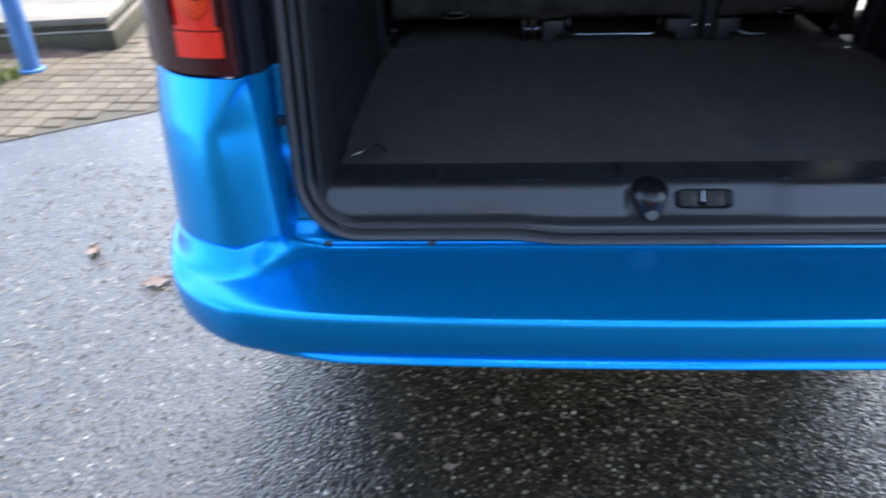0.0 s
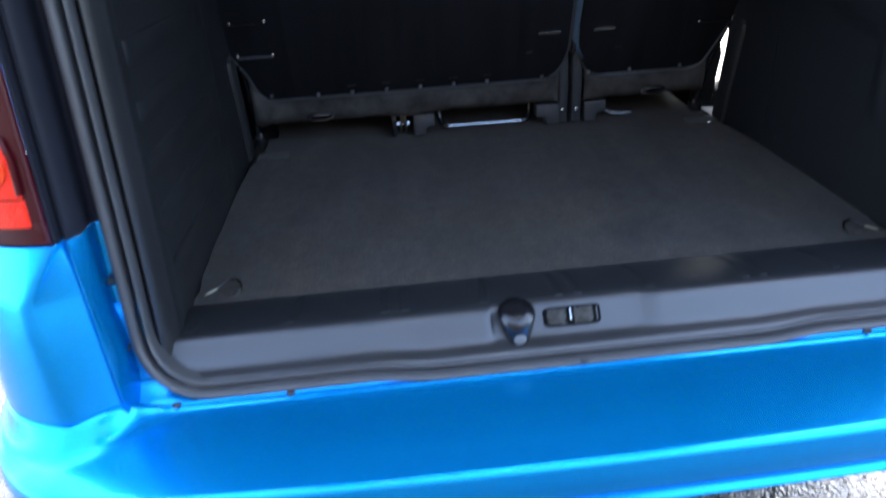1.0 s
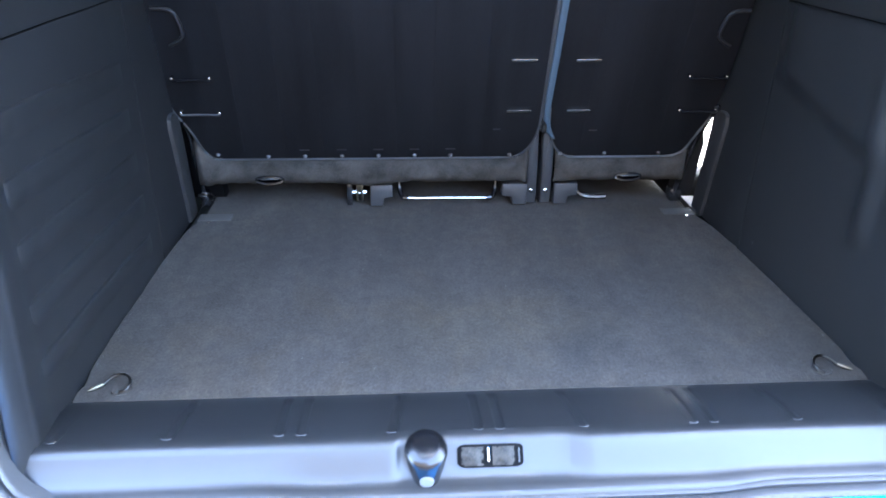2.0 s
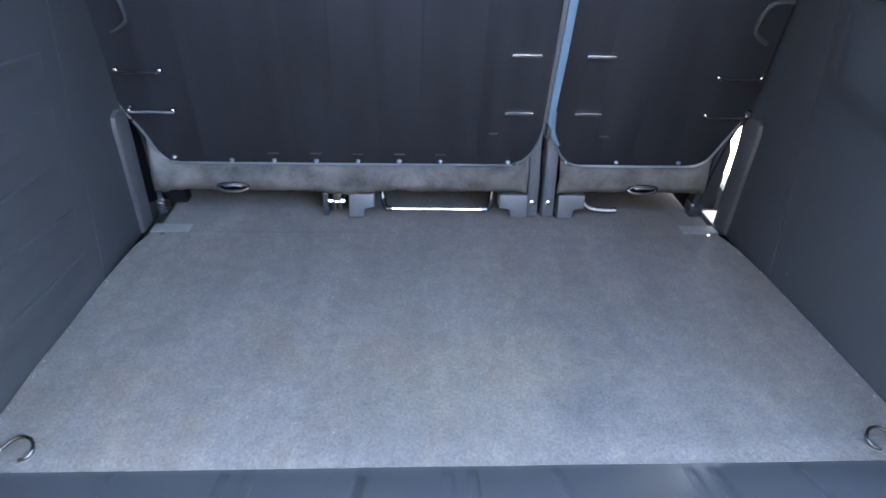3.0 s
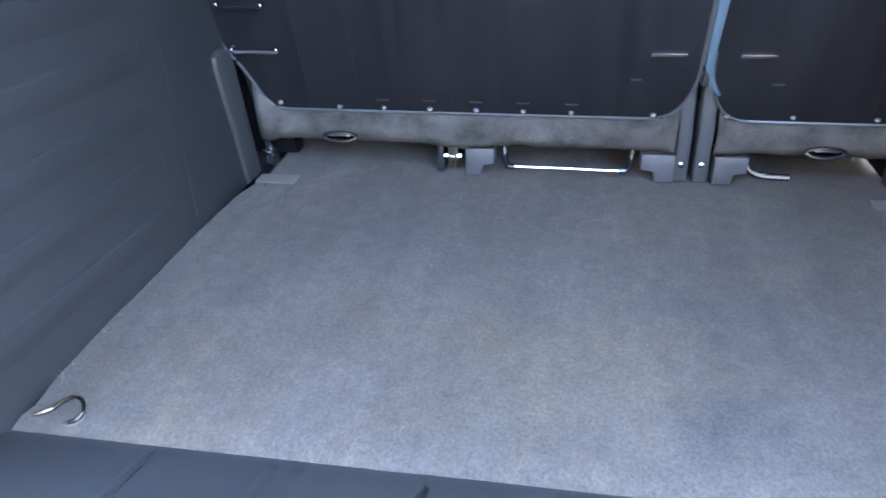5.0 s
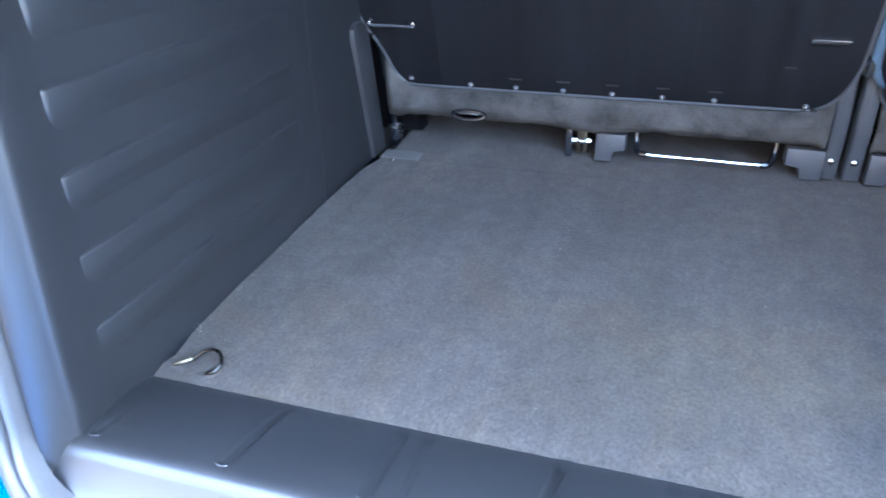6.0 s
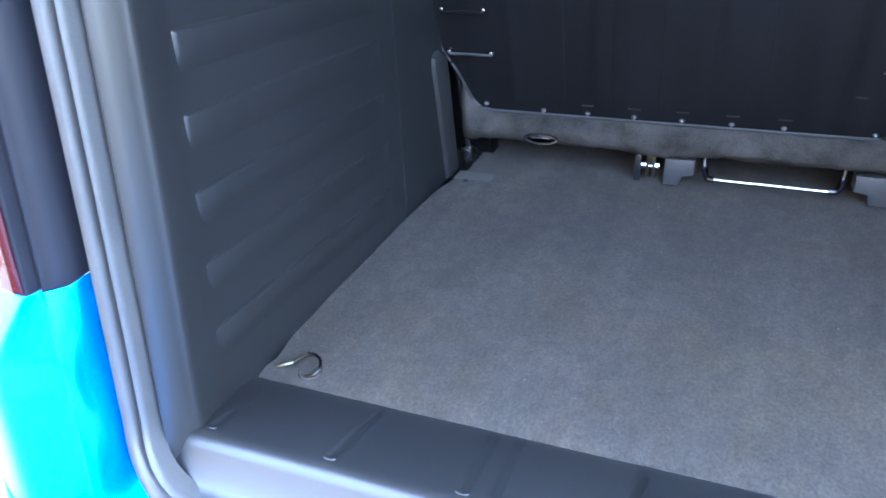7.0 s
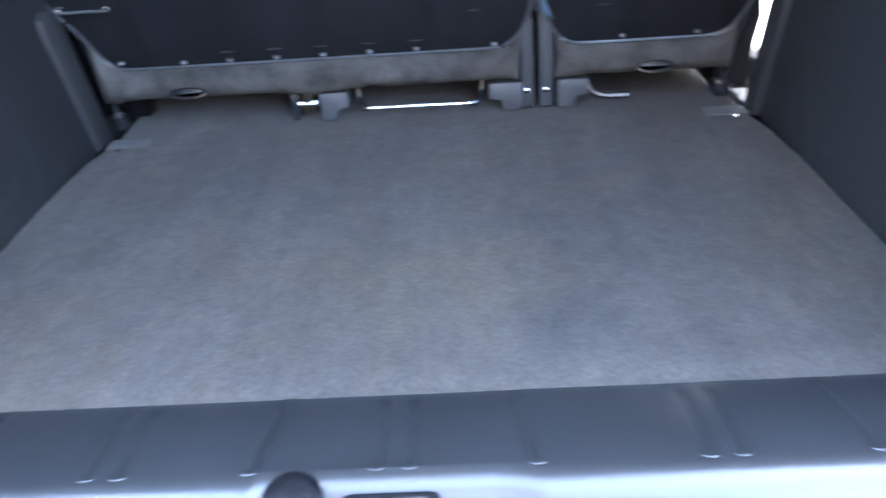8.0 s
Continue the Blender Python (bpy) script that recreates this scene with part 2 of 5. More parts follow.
HEADLINER = mat("pale_headliner_cloth", (0.45, 0.45, 0.44), 0.9, var=0.08, scale=6, fine=400, bump=0.3, spec=0.2)
CHIP = mat("stone_chip", (0.20, 0.19, 0.175), 0.35, var=0.5, scale=60, fine=300, bump=0.2)
_isle = CHIP.node_tree.nodes.new("ShaderNodeNewGeometry")
_tone = CHIP.node_tree.nodes.new("ShaderNodeValToRGB")
_tone.color_ramp.elements[0].color, _tone.color_ramp.elements[1].color = (0.045, 0.036, 0.024, 1), (0.34, 0.28, 0.20, 1)
CHIP.node_tree.links.new(_isle.outputs["Random Per Island"], _tone.inputs[0])
CHIP.node_tree.links.new(_tone.outputs[0], CHIP.node_tree.nodes["Principled BSDF"].inputs["Base Color"])
_info = BRICK.node_tree.nodes.new("ShaderNodeObjectInfo")
_btone = BRICK.node_tree.nodes.new("ShaderNodeValToRGB")
_btone.color_ramp.elements[0].color, _btone.color_ramp.elements[1].color = (0.085, 0.066, 0.040, 1), (0.175, 0.140, 0.090, 1)
BRICK.node_tree.links.new(_info.outputs["Random"], _btone.inputs[0])
_bmix = BRICK.node_tree.nodes.new("ShaderNodeMix")
_bmix.data_type, _bmix.inputs[0].default_value = "RGBA", 0.6
BRICK.node_tree.links.new([n for n in BRICK.node_tree.nodes if n.type == "VALTORGB"][0].outputs[0], _bmix.inputs[6])
BRICK.node_tree.links.new(_btone.outputs[0], _bmix.inputs[7])
BRICK.node_tree.links.new(_bmix.outputs[2], BRICK.node_tree.nodes["Principled BSDF"].inputs["Base Color"])


# ---- mesh helpers ----
def thing(name, at, label, category, group="", kind=""):
    ob = new(name)
    ob.empty_display_size = 0.1
    ob.location = at
    return tagged(ob, label, category, group, kind)


def finish(bm, name, material, angle=35):
    bmesh.ops.recalc_face_normals(bm, faces=bm.faces)
    me = bpy.data.meshes.new(name)
    bm.to_mesh(me)
    bm.free()
    me.materials.append(material)
    me.shade_smooth()
    me.set_sharp_from_angle(angle=radians(angle))
    return me


def under(ob, parent):
    ob.parent = parent
    ob.matrix_parent_inverse = parent.matrix_basis.inverted() if parent.parent is None else Matrix()
    return ob


def part(name, bm, material, parent, label="", angle=35, solid=0.0, face=None, even=False):
    """Links a bmesh as one mesh object under a thing or a part."""
    me = finish(bm, name, material, angle)
    if face and sum((p.normal.dot(Vector(face)) for p in me.polygons)) < 0:
        me.flip_normals()
    ob = under(new(name, me), parent)
    if solid:
        mod = ob.modifiers.new("thickness", "SOLIDIFY")
        mod.thickness, mod.offset = solid, -1
    if even:
        mod = ob.modifiers.new("flat_faces", "WEIGHTED_NORMAL")
        mod.keep_sharp, mod.weight = True, 70
    return tagged(ob, label)


def lone(name, bm, material, label, category, group="", kind="", angle=35):
    return tagged(new(name, finish(bm, name, material, angle)), label, category, group, kind)


def box(x0, x1, y0, y1, z0, z1, r=0.0, bm=None, seg=2):
    """A box with rounded edges, added to bm or to a bmesh of its own."""
    bm = bm or bmesh.new()
    made = bmesh.ops.create_cube(bm, size=1)["verts"]
    for v in made:
        v.co = Vector(((x0 + x1) / 2 + v.co.x * (x1 - x0), (y0 + y1) / 2 + v.co.y * (y1 - y0), (z0 + z1) / 2 + v.co.z * (z1 - z0)))
    if r:
        edges = list({e for v in made for e in v.link_edges})
        bmesh.ops.bevel(bm, geom=edges, offset=r, segments=seg, affect="EDGES", profile=0.5)
    return bm


def sheet(rows, bm=None, closed=False, cap=False):
    """A surface through rows of points; closed: each row is a ring."""
    bm = bm or bmesh.new()
    vs = [[bm.verts.new(p) for p in row] for row in rows]
    for a, b in zip(vs, vs[1:]):
        n = len(a)
        for i in range(n if closed else n - 1):
            j = (i + 1) % n
            bm.faces.new((a[i], a[j], b[j], b[i]))
    if cap:
        bm.faces.new(vs[0])
        bm.faces.new(vs[-1])
    return bm


def tube(points, r, seg=10, bm=None, cap=True):
    """A round bar along points; r: one radius or one a point."""
    pts = [Vector(p) for p in points]
    rs = r if isinstance(r, (list, tuple)) else [r] * len(pts)
    rings = []
    up = Vector((0.13, 0.21, 0.97))
    for i, p in enumerate(pts):
        d = (pts[min(i + 1, len(pts) - 1)] - pts[max(i - 1, 0)]).normalized()
        a = d.cross(up)
        a = a.normalized() if a.length > 1e-3 else d.orthogonal().normalized()
        b = d.cross(a).normalized()
        up = a.cross(d)
        rings.append([p + rs[i] * (math.cos(t) * a + math.sin(t) * b) for t in (2 * math.pi * k / seg for k in range(seg))])
    return sheet(rings, bm, closed=True, cap=cap)


def smooth_path(points, n=6):
    """Catmull-Rom points through the given ones."""
    p = [Vector(q) for q in points]
    out = []
    for i in range(len(p) - 1):
        a, b, c, d = p[max(i - 1, 0)], p[i], p[i + 1], p[min(i + 2, len(p) - 1)]
        for k in range(n):
            t = k / n
            out.append(0.5 * (2 * b + (c - a) * t + (2 * a - 5 * b + 4 * c - d) * t * t + (3 * b - a - 3 * c + d) * t ** 3))
    out.append(p[-1])
    return out


def plate(outline, place, thick, bm=None, r=0.0):
    """A flat plate: outline of (a, b), place(a, b, depth) gives the point; rounded rim of radius r."""
    bm = bm or bmesh.new()

    def inset(d):
        out = []
        n = len(outline)
        for i in range(n):
            a, b, c = (Vector(outline[(i + k) % n]) for k in (-1, 0, 1))
            e1, e2 = (b - a).normalized(), (c - b).normalized()
            n1, n2 = Vector((-e1.y, e1.x)), Vector((-e2.y, e2.x))
            m = n1 + n2
            m = m / max(m.dot(n1), 0.35) if m.length > 1e-6 else n1
            if area < 0:
                m = -m
            out.append(b + d * m)
        return out

    area = sum(outline[i - 1][0] * outline[i][1] - outline[i][0] * outline[i - 1][1] for i in range(len(outline)))
    layers = [(0, thick)] + ([(0, r), (r * 0.3, r * 0.3), (r, 0)] if r else [(0, 0)])
    sheet([[place(q[0], q[1], dep) for q in inset(ins)] for ins, dep in layers], bm, closed=True, cap=True)
    return bm


def lerp(table, x):
    """Straight between the (x, value) pairs of table."""
    return float(np.interp(x, [a for a, _ in table], [b for _, b in table]))


def ease(a, b, x):
    t = min(1, max(0, (x - a) / (b - a)))
    return t * t * (3 - 2 * t)


def mirrored(bm, side):
    if side > 0:
        for v in bm.verts:
            v.co.x = -v.co.x
    return bm


# ---- ground ----
bm = bmesh.new()
xs = sorted({-400, -80, -20, *[x * 0.5 for x in range(-16, 17)], 20, 80, 400})
sheet([[(x, y, 0.0) for x in xs] for y in xs], bm)
lone("ground", bm, ASPHALT, "wet dark grey asphalt with pale stone chips", "asphalt", kind="structure")

# unseen plain wall behind the camera, added to block low sky and shape reflections
bm = box(-12.0, 0.7, -8.3, -8.0, 0.0, 6.8, 0.02)
box(0.7, 14.0, -8.25, -8.05, 0.0, 3.6, 0.02, bm)
lone("unseen_wall", bm, PLASTER, "plain grey-brown plastered wall, unseen, added to block the low sky", "wall", kind="structure")

# ---- van: outer shell ----
van = thing("van", (0, 0, 0), "metallic blue van with open tailgate, parked on wet asphalt", "van")
TOP = 1.84
CREASE = [(0.52, -0.722, -0.262), (0.58, -0.726, -0.252), (0.70, -0.740, -0.230), (0.745, -0.747, -0.215), (0.78, -0.727, -0.205), (0.819, -0.701, -0.193), (1.6, -0.700, -0.115), (2.0, -0.700, -0.115)]


def lean(z):
    """How far the tail slopes forward at height z."""
    return 0.10 * (min(z, 1.6) - 0.82)


def outer_curve(z):
    """Plan of the rear corner at height z, from the flank round to the crease."""
    cx = lerp([(a, b) for a, b, _ in CREASE], z)
    cy = lerp([(a, c) for a, _, c in CREASE], z)
    w = -0.014
    s = lean(z) + 0.32 * min(0.075, max(0.0, z - 0.745))
    pts = [(-0.878 + w, 0.30), (-0.876 + w, 0.12), (-0.870 + w, 0.0 + s), (-0.857 + w, -0.085 + s)]
    a, c, e = Vector(pts[-1]), Vector((-0.842, cy + 0.020)), Vector((cx, cy))
    pts += [tuple(a.lerp(c, t).lerp(c.lerp(e, t), t)) for t in (0.25, 0.5, 0.75, 0.95, 1.0)]
    return [(p.x, p.y) for p in smooth_path([(a, b, 0) for a, b in pts], 4)]


def inner_curve(z):
    """Plan from the crease to the flange that carries the seal: facet, bead, channel, flange."""
    cx, cy = lerp([(a, b) for a, b, _ in CREASE], z), lerp([(a, c) for a, _, c in CREASE], z)
    f = min(1, (z - 0.59) / 0.23)
    rx, ry = -0.665 - 0.025 * f, -0.222 + 0.187 * (min(z, 0.82) - 0.59) + 0.10 * max(0, min(z, 1.6) - 0.82)
    fy = -0.156 + 0.19 * (min(z, 0.74) - 0.631) + 0.10 * max(0, min(z, 1.6) - 0.74)
    fx = max(rx + 0.006, -0.674)
    return [(min(cx + 0.0025, rx - 0.0078), cy + 0.0012), (min(cx + 0.0045, rx - 0.0075), cy + 0.0034), (min(cx + 0.006, rx - 0.007), cy + 0.0055 if cx + 0.006 < rx - 0.007 else ry - 0.002), (rx - 0.0062, ry + 0.001), (rx - 0.004, ry + 0.004), (rx - 0.0025, ry + 0.0015), (rx - 0.0005, ry - 0.0025), (rx + 0.0015, ry - 0.0025), (rx + 0.003, ry + 0.003),
            (fx - 0.0015, ry + 0.014), (fx, fy - 0.008), (fx + 0.002, fy - 0.002), (fx + 0.006, fy), (-0.630, fy)]


def rear_plan(z):
    """The whole plan at height z, its crease rounded off towards the bumper."""
    a, b = outer_curve(z), inner_curve(z)
    pts = [Vector(p) for p in a + b]
    i = len(a) - 1
    first, corner, last = pts[i - 5], pts[i], pts[i].lerp(pts[i + 4], 0.22)
    soft = 1 - 0.7 * ease(0.69, 0.80, z)
    for k in range(9):
        t = k / 8
        arc = first.lerp(corner, t).lerp(corner.lerp(last, t), t)
        pts[i - 5 + k] = pts[i - 5 + k].lerp(arc, soft)
    return [(p.x, p.y) for p in pts]


def tilt(x, z):
    """The lower edge of the lamp sinks a little towards the flank."""
    return z - 0.004 * min(1, max(0, (-x - 0.70) / 0.09)) * ease(0.70, 0.819, z) * (1 - ease(0.84, 1.0, z))


for side in (-1, 1):
    zs = [0.520, 0.560, 0.580, 0.62, 0.66, 0.70, 0.72, 0.735, 0.745, 0.755, 0.767, 0.78, 0.80, 0.812, 0.817, 0.819]
    bm = sheet([[(x, y, tilt(x, z)) for x, y in rear_plan(z)] for z in zs])
    part("quarter_panel", mirrored(bm, side), BLUE, van, "glossy metallic blue corner panel with a crease", 70, 0.003, (0, -1, 0))
    zs = [0.8205, 0.84, 0.9, 1.0, 1.2, 1.4, 1.6, TOP]
    bm = sheet([[(x, y, z) for x, y in [outer_curve(z)[-1]] + inner_curve(z)] for z in zs])
    part("pillar_cover", mirrored(bm, side), PILLAR, van, "satin black pillar cover beside the lamp", 50, 0.003, (0, -1, 0), True)
    # flank above the lamp's outer end
    bm = sheet([[(x, y, z) for x, y in outer_curve(z)[:9]] for z in (0.8205, 1.2, 1.6, TOP)])
    part("corner_panel", mirrored(bm, side), BLUE, van, solid=0.003)
    # bolts on the flange
    for bz, by in ((0.733, -0.138), (0.631, -0.1575)):
        bm = bmesh.new()
        for r0, d0, d1 in ((0.0075, 0.0, 0.002), (0.005, 0.002, 0.006)):
            a = [(-0.6665 + r0 * math.cos(k * math.pi / 4), by - d0, bz + r0 * math.sin(k * math.pi / 4)) for k in range(8)]
            b = [(x, by - d1, z) for x, _, z in a]
            sheet([a, b], bm, closed=True, cap=True)
        part("flange_bolt", mirrored(bm, side), STEELGREY, van, "dull bolt head")
    # a dark notch between the flange pieces
    part("flange_joint", mirrored(box(-0.6735, -0.648, -0.1369, -0.1291, 0.741, 0.7425), side), BLACKHOLE, van)
    part("flange_joint", mirrored(box(-0.6735, -0.648, -0.1606, -0.1528, 0.616, 0.6175), side), BLACKHOLE, van)


def lamp_point(u, z, off=0.0):
    """A point on the lamp's face: u from 0 at the inner edge to 1 on the flank; off: proud of it."""
    c = [Vector((x, y, 0)) for x, y in outer_curve(z)][::-1]
    lens = [0]
    for a, b in zip(c, c[1:]):
        lens.append(lens[-1] + (b - a).length)
    s = u * 0.30
    i = max(k for k in range(len(c) - 1) if lens[k] <= s + 1e-9)
    t = (s - lens[i]) / (lens[i + 1] - lens[i])
    d = (c[i + 1] - c[i]).normalized()
    p = c[i].lerp(c[i + 1], t) + Vector((-d.y, d.x, 0)) * off
    return Vector((p.x, p.y, tilt(p.x, z)))


for side in (-1, 1):
    zs = [0.8215, 0.825, 0.85, 0.9, 1.0, 1.1, 1.2, 1.3, 1.345, 1.35]
    rows = []
    for z in zs:
        edge = 0.0 if z in (0.8215, 1.35) else 0.006
        rows.append([lamp_point(u, z, edge * (1 if 0.01 < u < 0.99 else 0.2)) for u in (0, 0.02, 0.06, 0.15, 0.25, 0.35, 0.45, 0.55, 0.65, 0.75, 0.9, 0.98, 1)])
    lamp = part("tail_lamp", mirrored(sheet(rows), side), DARKRED, van, "tall smoked red tail lamp", solid=0.01, face=(0, -1, 0))
    # lower reflector, bulb chamber and its bowl
    bm = sheet([[lamp_point(u, z + 0.002 * (0.4 - u), o) for u, o in ((0.054, 0.0062), (0.062, 0.0085), (0.12, 0.009), (0.18, 0.009), (0.25, 0.009), (0.305, 0.0085), (0.313, 0.0062))] for z in (0.849, 0.852, 0.859, 0.872, 0.882, 0.884)])
    part("reflector", mirrored(bm, side), RED, lamp, "bright red ribbed reflector")
    rows = []
    for k in range(9):
        t = k / 8
        z = 0.886 + 0.075 * t
        pinch = 0.10 * max(0, t - 0.8)
        rows.append([lamp_point(0.058 + 0.25 * u + pinch * (1 - 2 * u), z, 0.0068 + 0.0015 * math.sin(u * math.pi)) for u in (0, 0.1, 0.25, 0.4, 0.6, 0.75, 0.9, 1)])
    part("bulb_chamber", mirrored(sheet(rows), side), RED, lamp, "red chamber of the brake light")
    rows = []
    for r, o in ((0.026, 0.0075), (0.0245, 0.0100), (0.020, 0.0112), (0.012, 0.0120), (0.004, 0.0122)):
        rows.append([lamp_point(0.180 + r / 0.30 * math.cos(a), 0.925 + r * math.sin(a), o) for a in (2 * math.pi * k / 24 for k in range(24))])
    part("bulb_lens", mirrored(sheet(rows, closed=True, cap=True), side), ORANGERED, lamp, "round orange-red light bowl")
    bm = tube([lamp_point(u, z, 0.0085) for u, z in ((0.062, 0.892), (0.058, 0.937), (0.075, 0.959), (0.12, 0.966), (0.25, 0.966), (0.29, 0.959), (0.307, 0.937), (0.305, 0.892))], 0.004, 6)
    part("chamber_frame", mirrored(bm, side), DARKRED, lamp, "dark frame of the light chamber")
    rings = [[lamp_point(0.145 + r / 0.30 * math.cos(a), 0.934 + r * math.sin(a), o) for a in (2 * math.pi * k / 14 for k in range(14))] for r, o in ((0.0095, 0.011), (0.0085, 0.0135), (0.003, 0.0145))]
    part("bulb", mirrored(sheet(rings, closed=True, cap=True), side), DARKRED, lamp, "dark red bulb tip")


# ---- bumper ----
def bumper_lines():
    """Pairs of inner and outer points along the bumper, from the left flank to its middle."""
    rim = [Vector((x - 0.0012, y - 0.0012, 0.547 + 0.029 * (1 - ease(-0.25, -0.05, y)))) for x, y in outer_curve(0.575)]
    tail = smooth_path([rim[-1], (-0.706, -0.240, 0.580), (-0.680, -0.227, 0.5825), (-0.664, -0.216, 0.577), (-0.642, -0.208, 0.5655), (-0.600, -0.206, 0.555), (-0.5, -0.2065, 0.5545), (-0.25, -0.207, 0.554), (0, -0.207, 0.554)], 4)
    inner = rim + tail[1:]
    outer = smooth_path([(x, y, 0) for x, y in ((-0.903, 0.30), (-0.902, 0.06), (-0.894, -0.085), (-0.874, -0.175), (-0.845, -0.245), (-0.812, -0.292), (-0.775, -0.327))], 8)
    along = np.interp(range(len(rim)), [0, 8, 16, len(rim) - 1], [0, len(outer) * 0.34, len(outer) * 0.62, len(outer) - 1])
    first = [outer[min(int(a), len(outer) - 2)].lerp(outer[min(int(a), len(outer) - 2) + 1], min(1.0, a - min(int(a), len(outer) - 2))) for a in along]
    second = smooth_path([(x, y, 0) for x, y in ((-0.775, -0.327), (-0.745, -0.346), (-0.715, -0.359), (-0.680, -0.368), (-0.640, -0.374), (-0.590, -0.379), (-0.5, -0.384), (-0.25, -0.391), (0, -0.393))], 4)
    return inner, first + second[1:]


def bumper_section(i, o):
    """Points from the inner line over the shelf and the rounded edge down to the lip."""
    wide = math.hypot(o.x - i.x, o.y - i.y)
    high = ease(0.553, 0.584, i.z)
    fillet = min(0.5, (0.03 + 0.03 * high) / max(wide, 0.02))
    shelf = min(0.547, i.z - 0.004) if wide > 0.12 else 0.547 - 0.015 * (1 - ease(0.02, 0.12, wide))
    pts = []
    for f, a, b in ((0, 0, 0), (0.12, 0.45, 0.02), (0.25, 0.68, 0.10), (0.40, 0.82, 0.30), (0.55, 0.90, 0.58), (0.75, 0.96, 0.86), (1.0, 1, 1)):
        pts.append((f * fillet, i.z - (a + (b - a) * high) * (i.z - shelf)))
    edge = max(1 - 0.014 / max(wide, 0.06), 0.5)
    for k in range(1, 8):
        pts.append((fillet + (edge - fillet) * k / 7, shelf + 0.001 * k / 7 - 0.0065 * (k / 7) ** 2.5))
    for a in (15, 30, 45, 60, 75, 90):
        a = radians(a)
        pts.append((edge + (1 - edge) * math.sin(a), shelf - 0.0055 - 0.0115 * (1 - math.cos(a))))
    n = len(pts)
    out = [Vector((i.x + f * (o.x - i.x), i.y + f * (o.y - i.y), z)) for f, z in pts]
    d = Vector((o.x - i.x, o.y - i.y, 0)).normalized()
    mid = 1 - ease(0.55, 0.70, abs(o.x))
    for dz, push in ((-0.028, 0.0025), (-0.045, 0.003), (-0.060, 0.0015), (-0.068, -0.0005), (-0.0735, -0.002), (-0.0765, -0.004 + 0.009 * mid), (-0.0795, -0.006 + 0.0135 * mid), (-0.0808, -0.007 + 0.0145 * mid), (-0.0820, -0.008 + 0.0115 * mid), (-0.0840, -0.010), (-0.0855, -0.020), (-0.087, -0.10)):
        out.append(Vector((o.x, o.y, 0.547 + dz)) + d * push)
    return out


inner, outer = bumper_lines()
half_rows = [bumper_section(i, o) for i, o in zip(inner, outer)]
rows = half_rows + [[Vector((-p.x, p.y, p.z)) for p in row] for row in half_rows[-2::-1]]
bm = sheet(rows)
soft_verts = [v for v in bm.verts if abs(v.co.x) > 0.62 and v.co.y < 0.25 and not v.is_boundary and v.co.z > 0.485]
for _ in range(6):
    bmesh.ops.smooth_vert(bm, verts=soft_verts, factor=0.5, use_axis_x=True, use_axis_y=True, use_axis_z=True)
part("bumper", bm, BLUE, van, "metallic blue rear bumper with a flat loading shelf", 50, 0.003, (0, -1, 1))

# flange strip under the seal, with small clips
bm = sheet([[(x, y, z) for x in (-0.66, -0.62, -0.3, 0.3, 0.62, 0.66)] for y, z in ((-0.188, 0.546), (-0.190, 0.557), (-0.2035, 0.5575), (-0.2055, 0.5555), (-0.206, 0.545))])
part("sill_flange", bm, BLUE, van, solid=0.003)
for side in (-1, 1):
    rows = []
    for z, y in ((0.70, -0.148), (0.665, -0.1515), (0.64, -0.1555), (0.625, -0.158), (0.61, -0.161), (0.597, -0.164), (0.585, -0.167), (0.577, -0.171), (0.570, -0.176), (0.5605, -0.190), (0.5565, -0.2035), (0.553, -0.2065)):
        reach = -0.55 - math.sqrt(max(0.0, 0.085 ** 2 - max(0.0, 0.660 - z) ** 2))
        rows.append([(-0.6765 + (reach + 0.6765) * f, y, z) for f in (0, 0.06, 0.25, 0.5, 0.75, 1)])
    bm = sheet(rows)
    plate_ob = part("corner_flange", mirrored(bm, side), BLUE, van, "blue flange plate in the corner", 60, 0.003, (0, -1, 0))
    part("panel_joint", mirrored(box(-0.674, -0.61, -0.1712, -0.166, 0.5797, 0.5805), side), BLACKHOLE, plate_ob)
for cx in (-0.602, -0.439, -0.004, 0.439, 0.602):
    bm = box(cx - 0.006, cx + 0.006, -0.209, -0.203, 0.5535, 0.5595, 0.0015)
    box(cx - 0.003, cx + 0.003, -0.212, -0.206, 0.555, 0.558, 0.001, bm)
    part("clip", bm, RUBBER, van, "small black clip")

# flanks, roof, cabin floor: plain, and open at the sliding door
bm = box(-0.878, -0.82, 0.29, 3.5, 0.25, 1.14)
box(-0.878, -0.82, 0.29, 3.5, 1.66, TOP, 0, bm)
box(-0.878, -0.82, 0.29, 1.05, 1.14, 1.66, 0, bm)
box(-0.878, -0.82, 1.85, 1.95, 1.14, 1.66, 0, bm)
box(-0.878, -0.82, 2.85, 3.5, 1.14, 1.66, 0, bm)
part("body_side", bm, BLUE, van)
bm = box(0.82, 0.878, 0.29, 1.08, 0.25, TOP)
box(0.82, 0.878, 1.08, 1.45, 0.25, 0.37, 0, bm)
box(0.82, 0.878, 1.08, 1.45, 1.10, TOP, 0, bm)
box(0.82, 0.878, 1.45, 3.5, 0.25, 1.14, 0, bm)
box(0.82, 0.878, 1.45, 3.5, 1.66, TOP, 0, bm)
box(0.82, 0.878, 1.85, 1.95, 1.14, 1.66, 0, bm)
box(0.82, 0.878, 2.85, 3.5, 1.14, 1.66, 0, bm)
part("body_side", bm, BLUE, van, "blue flank with the sliding door slid open")
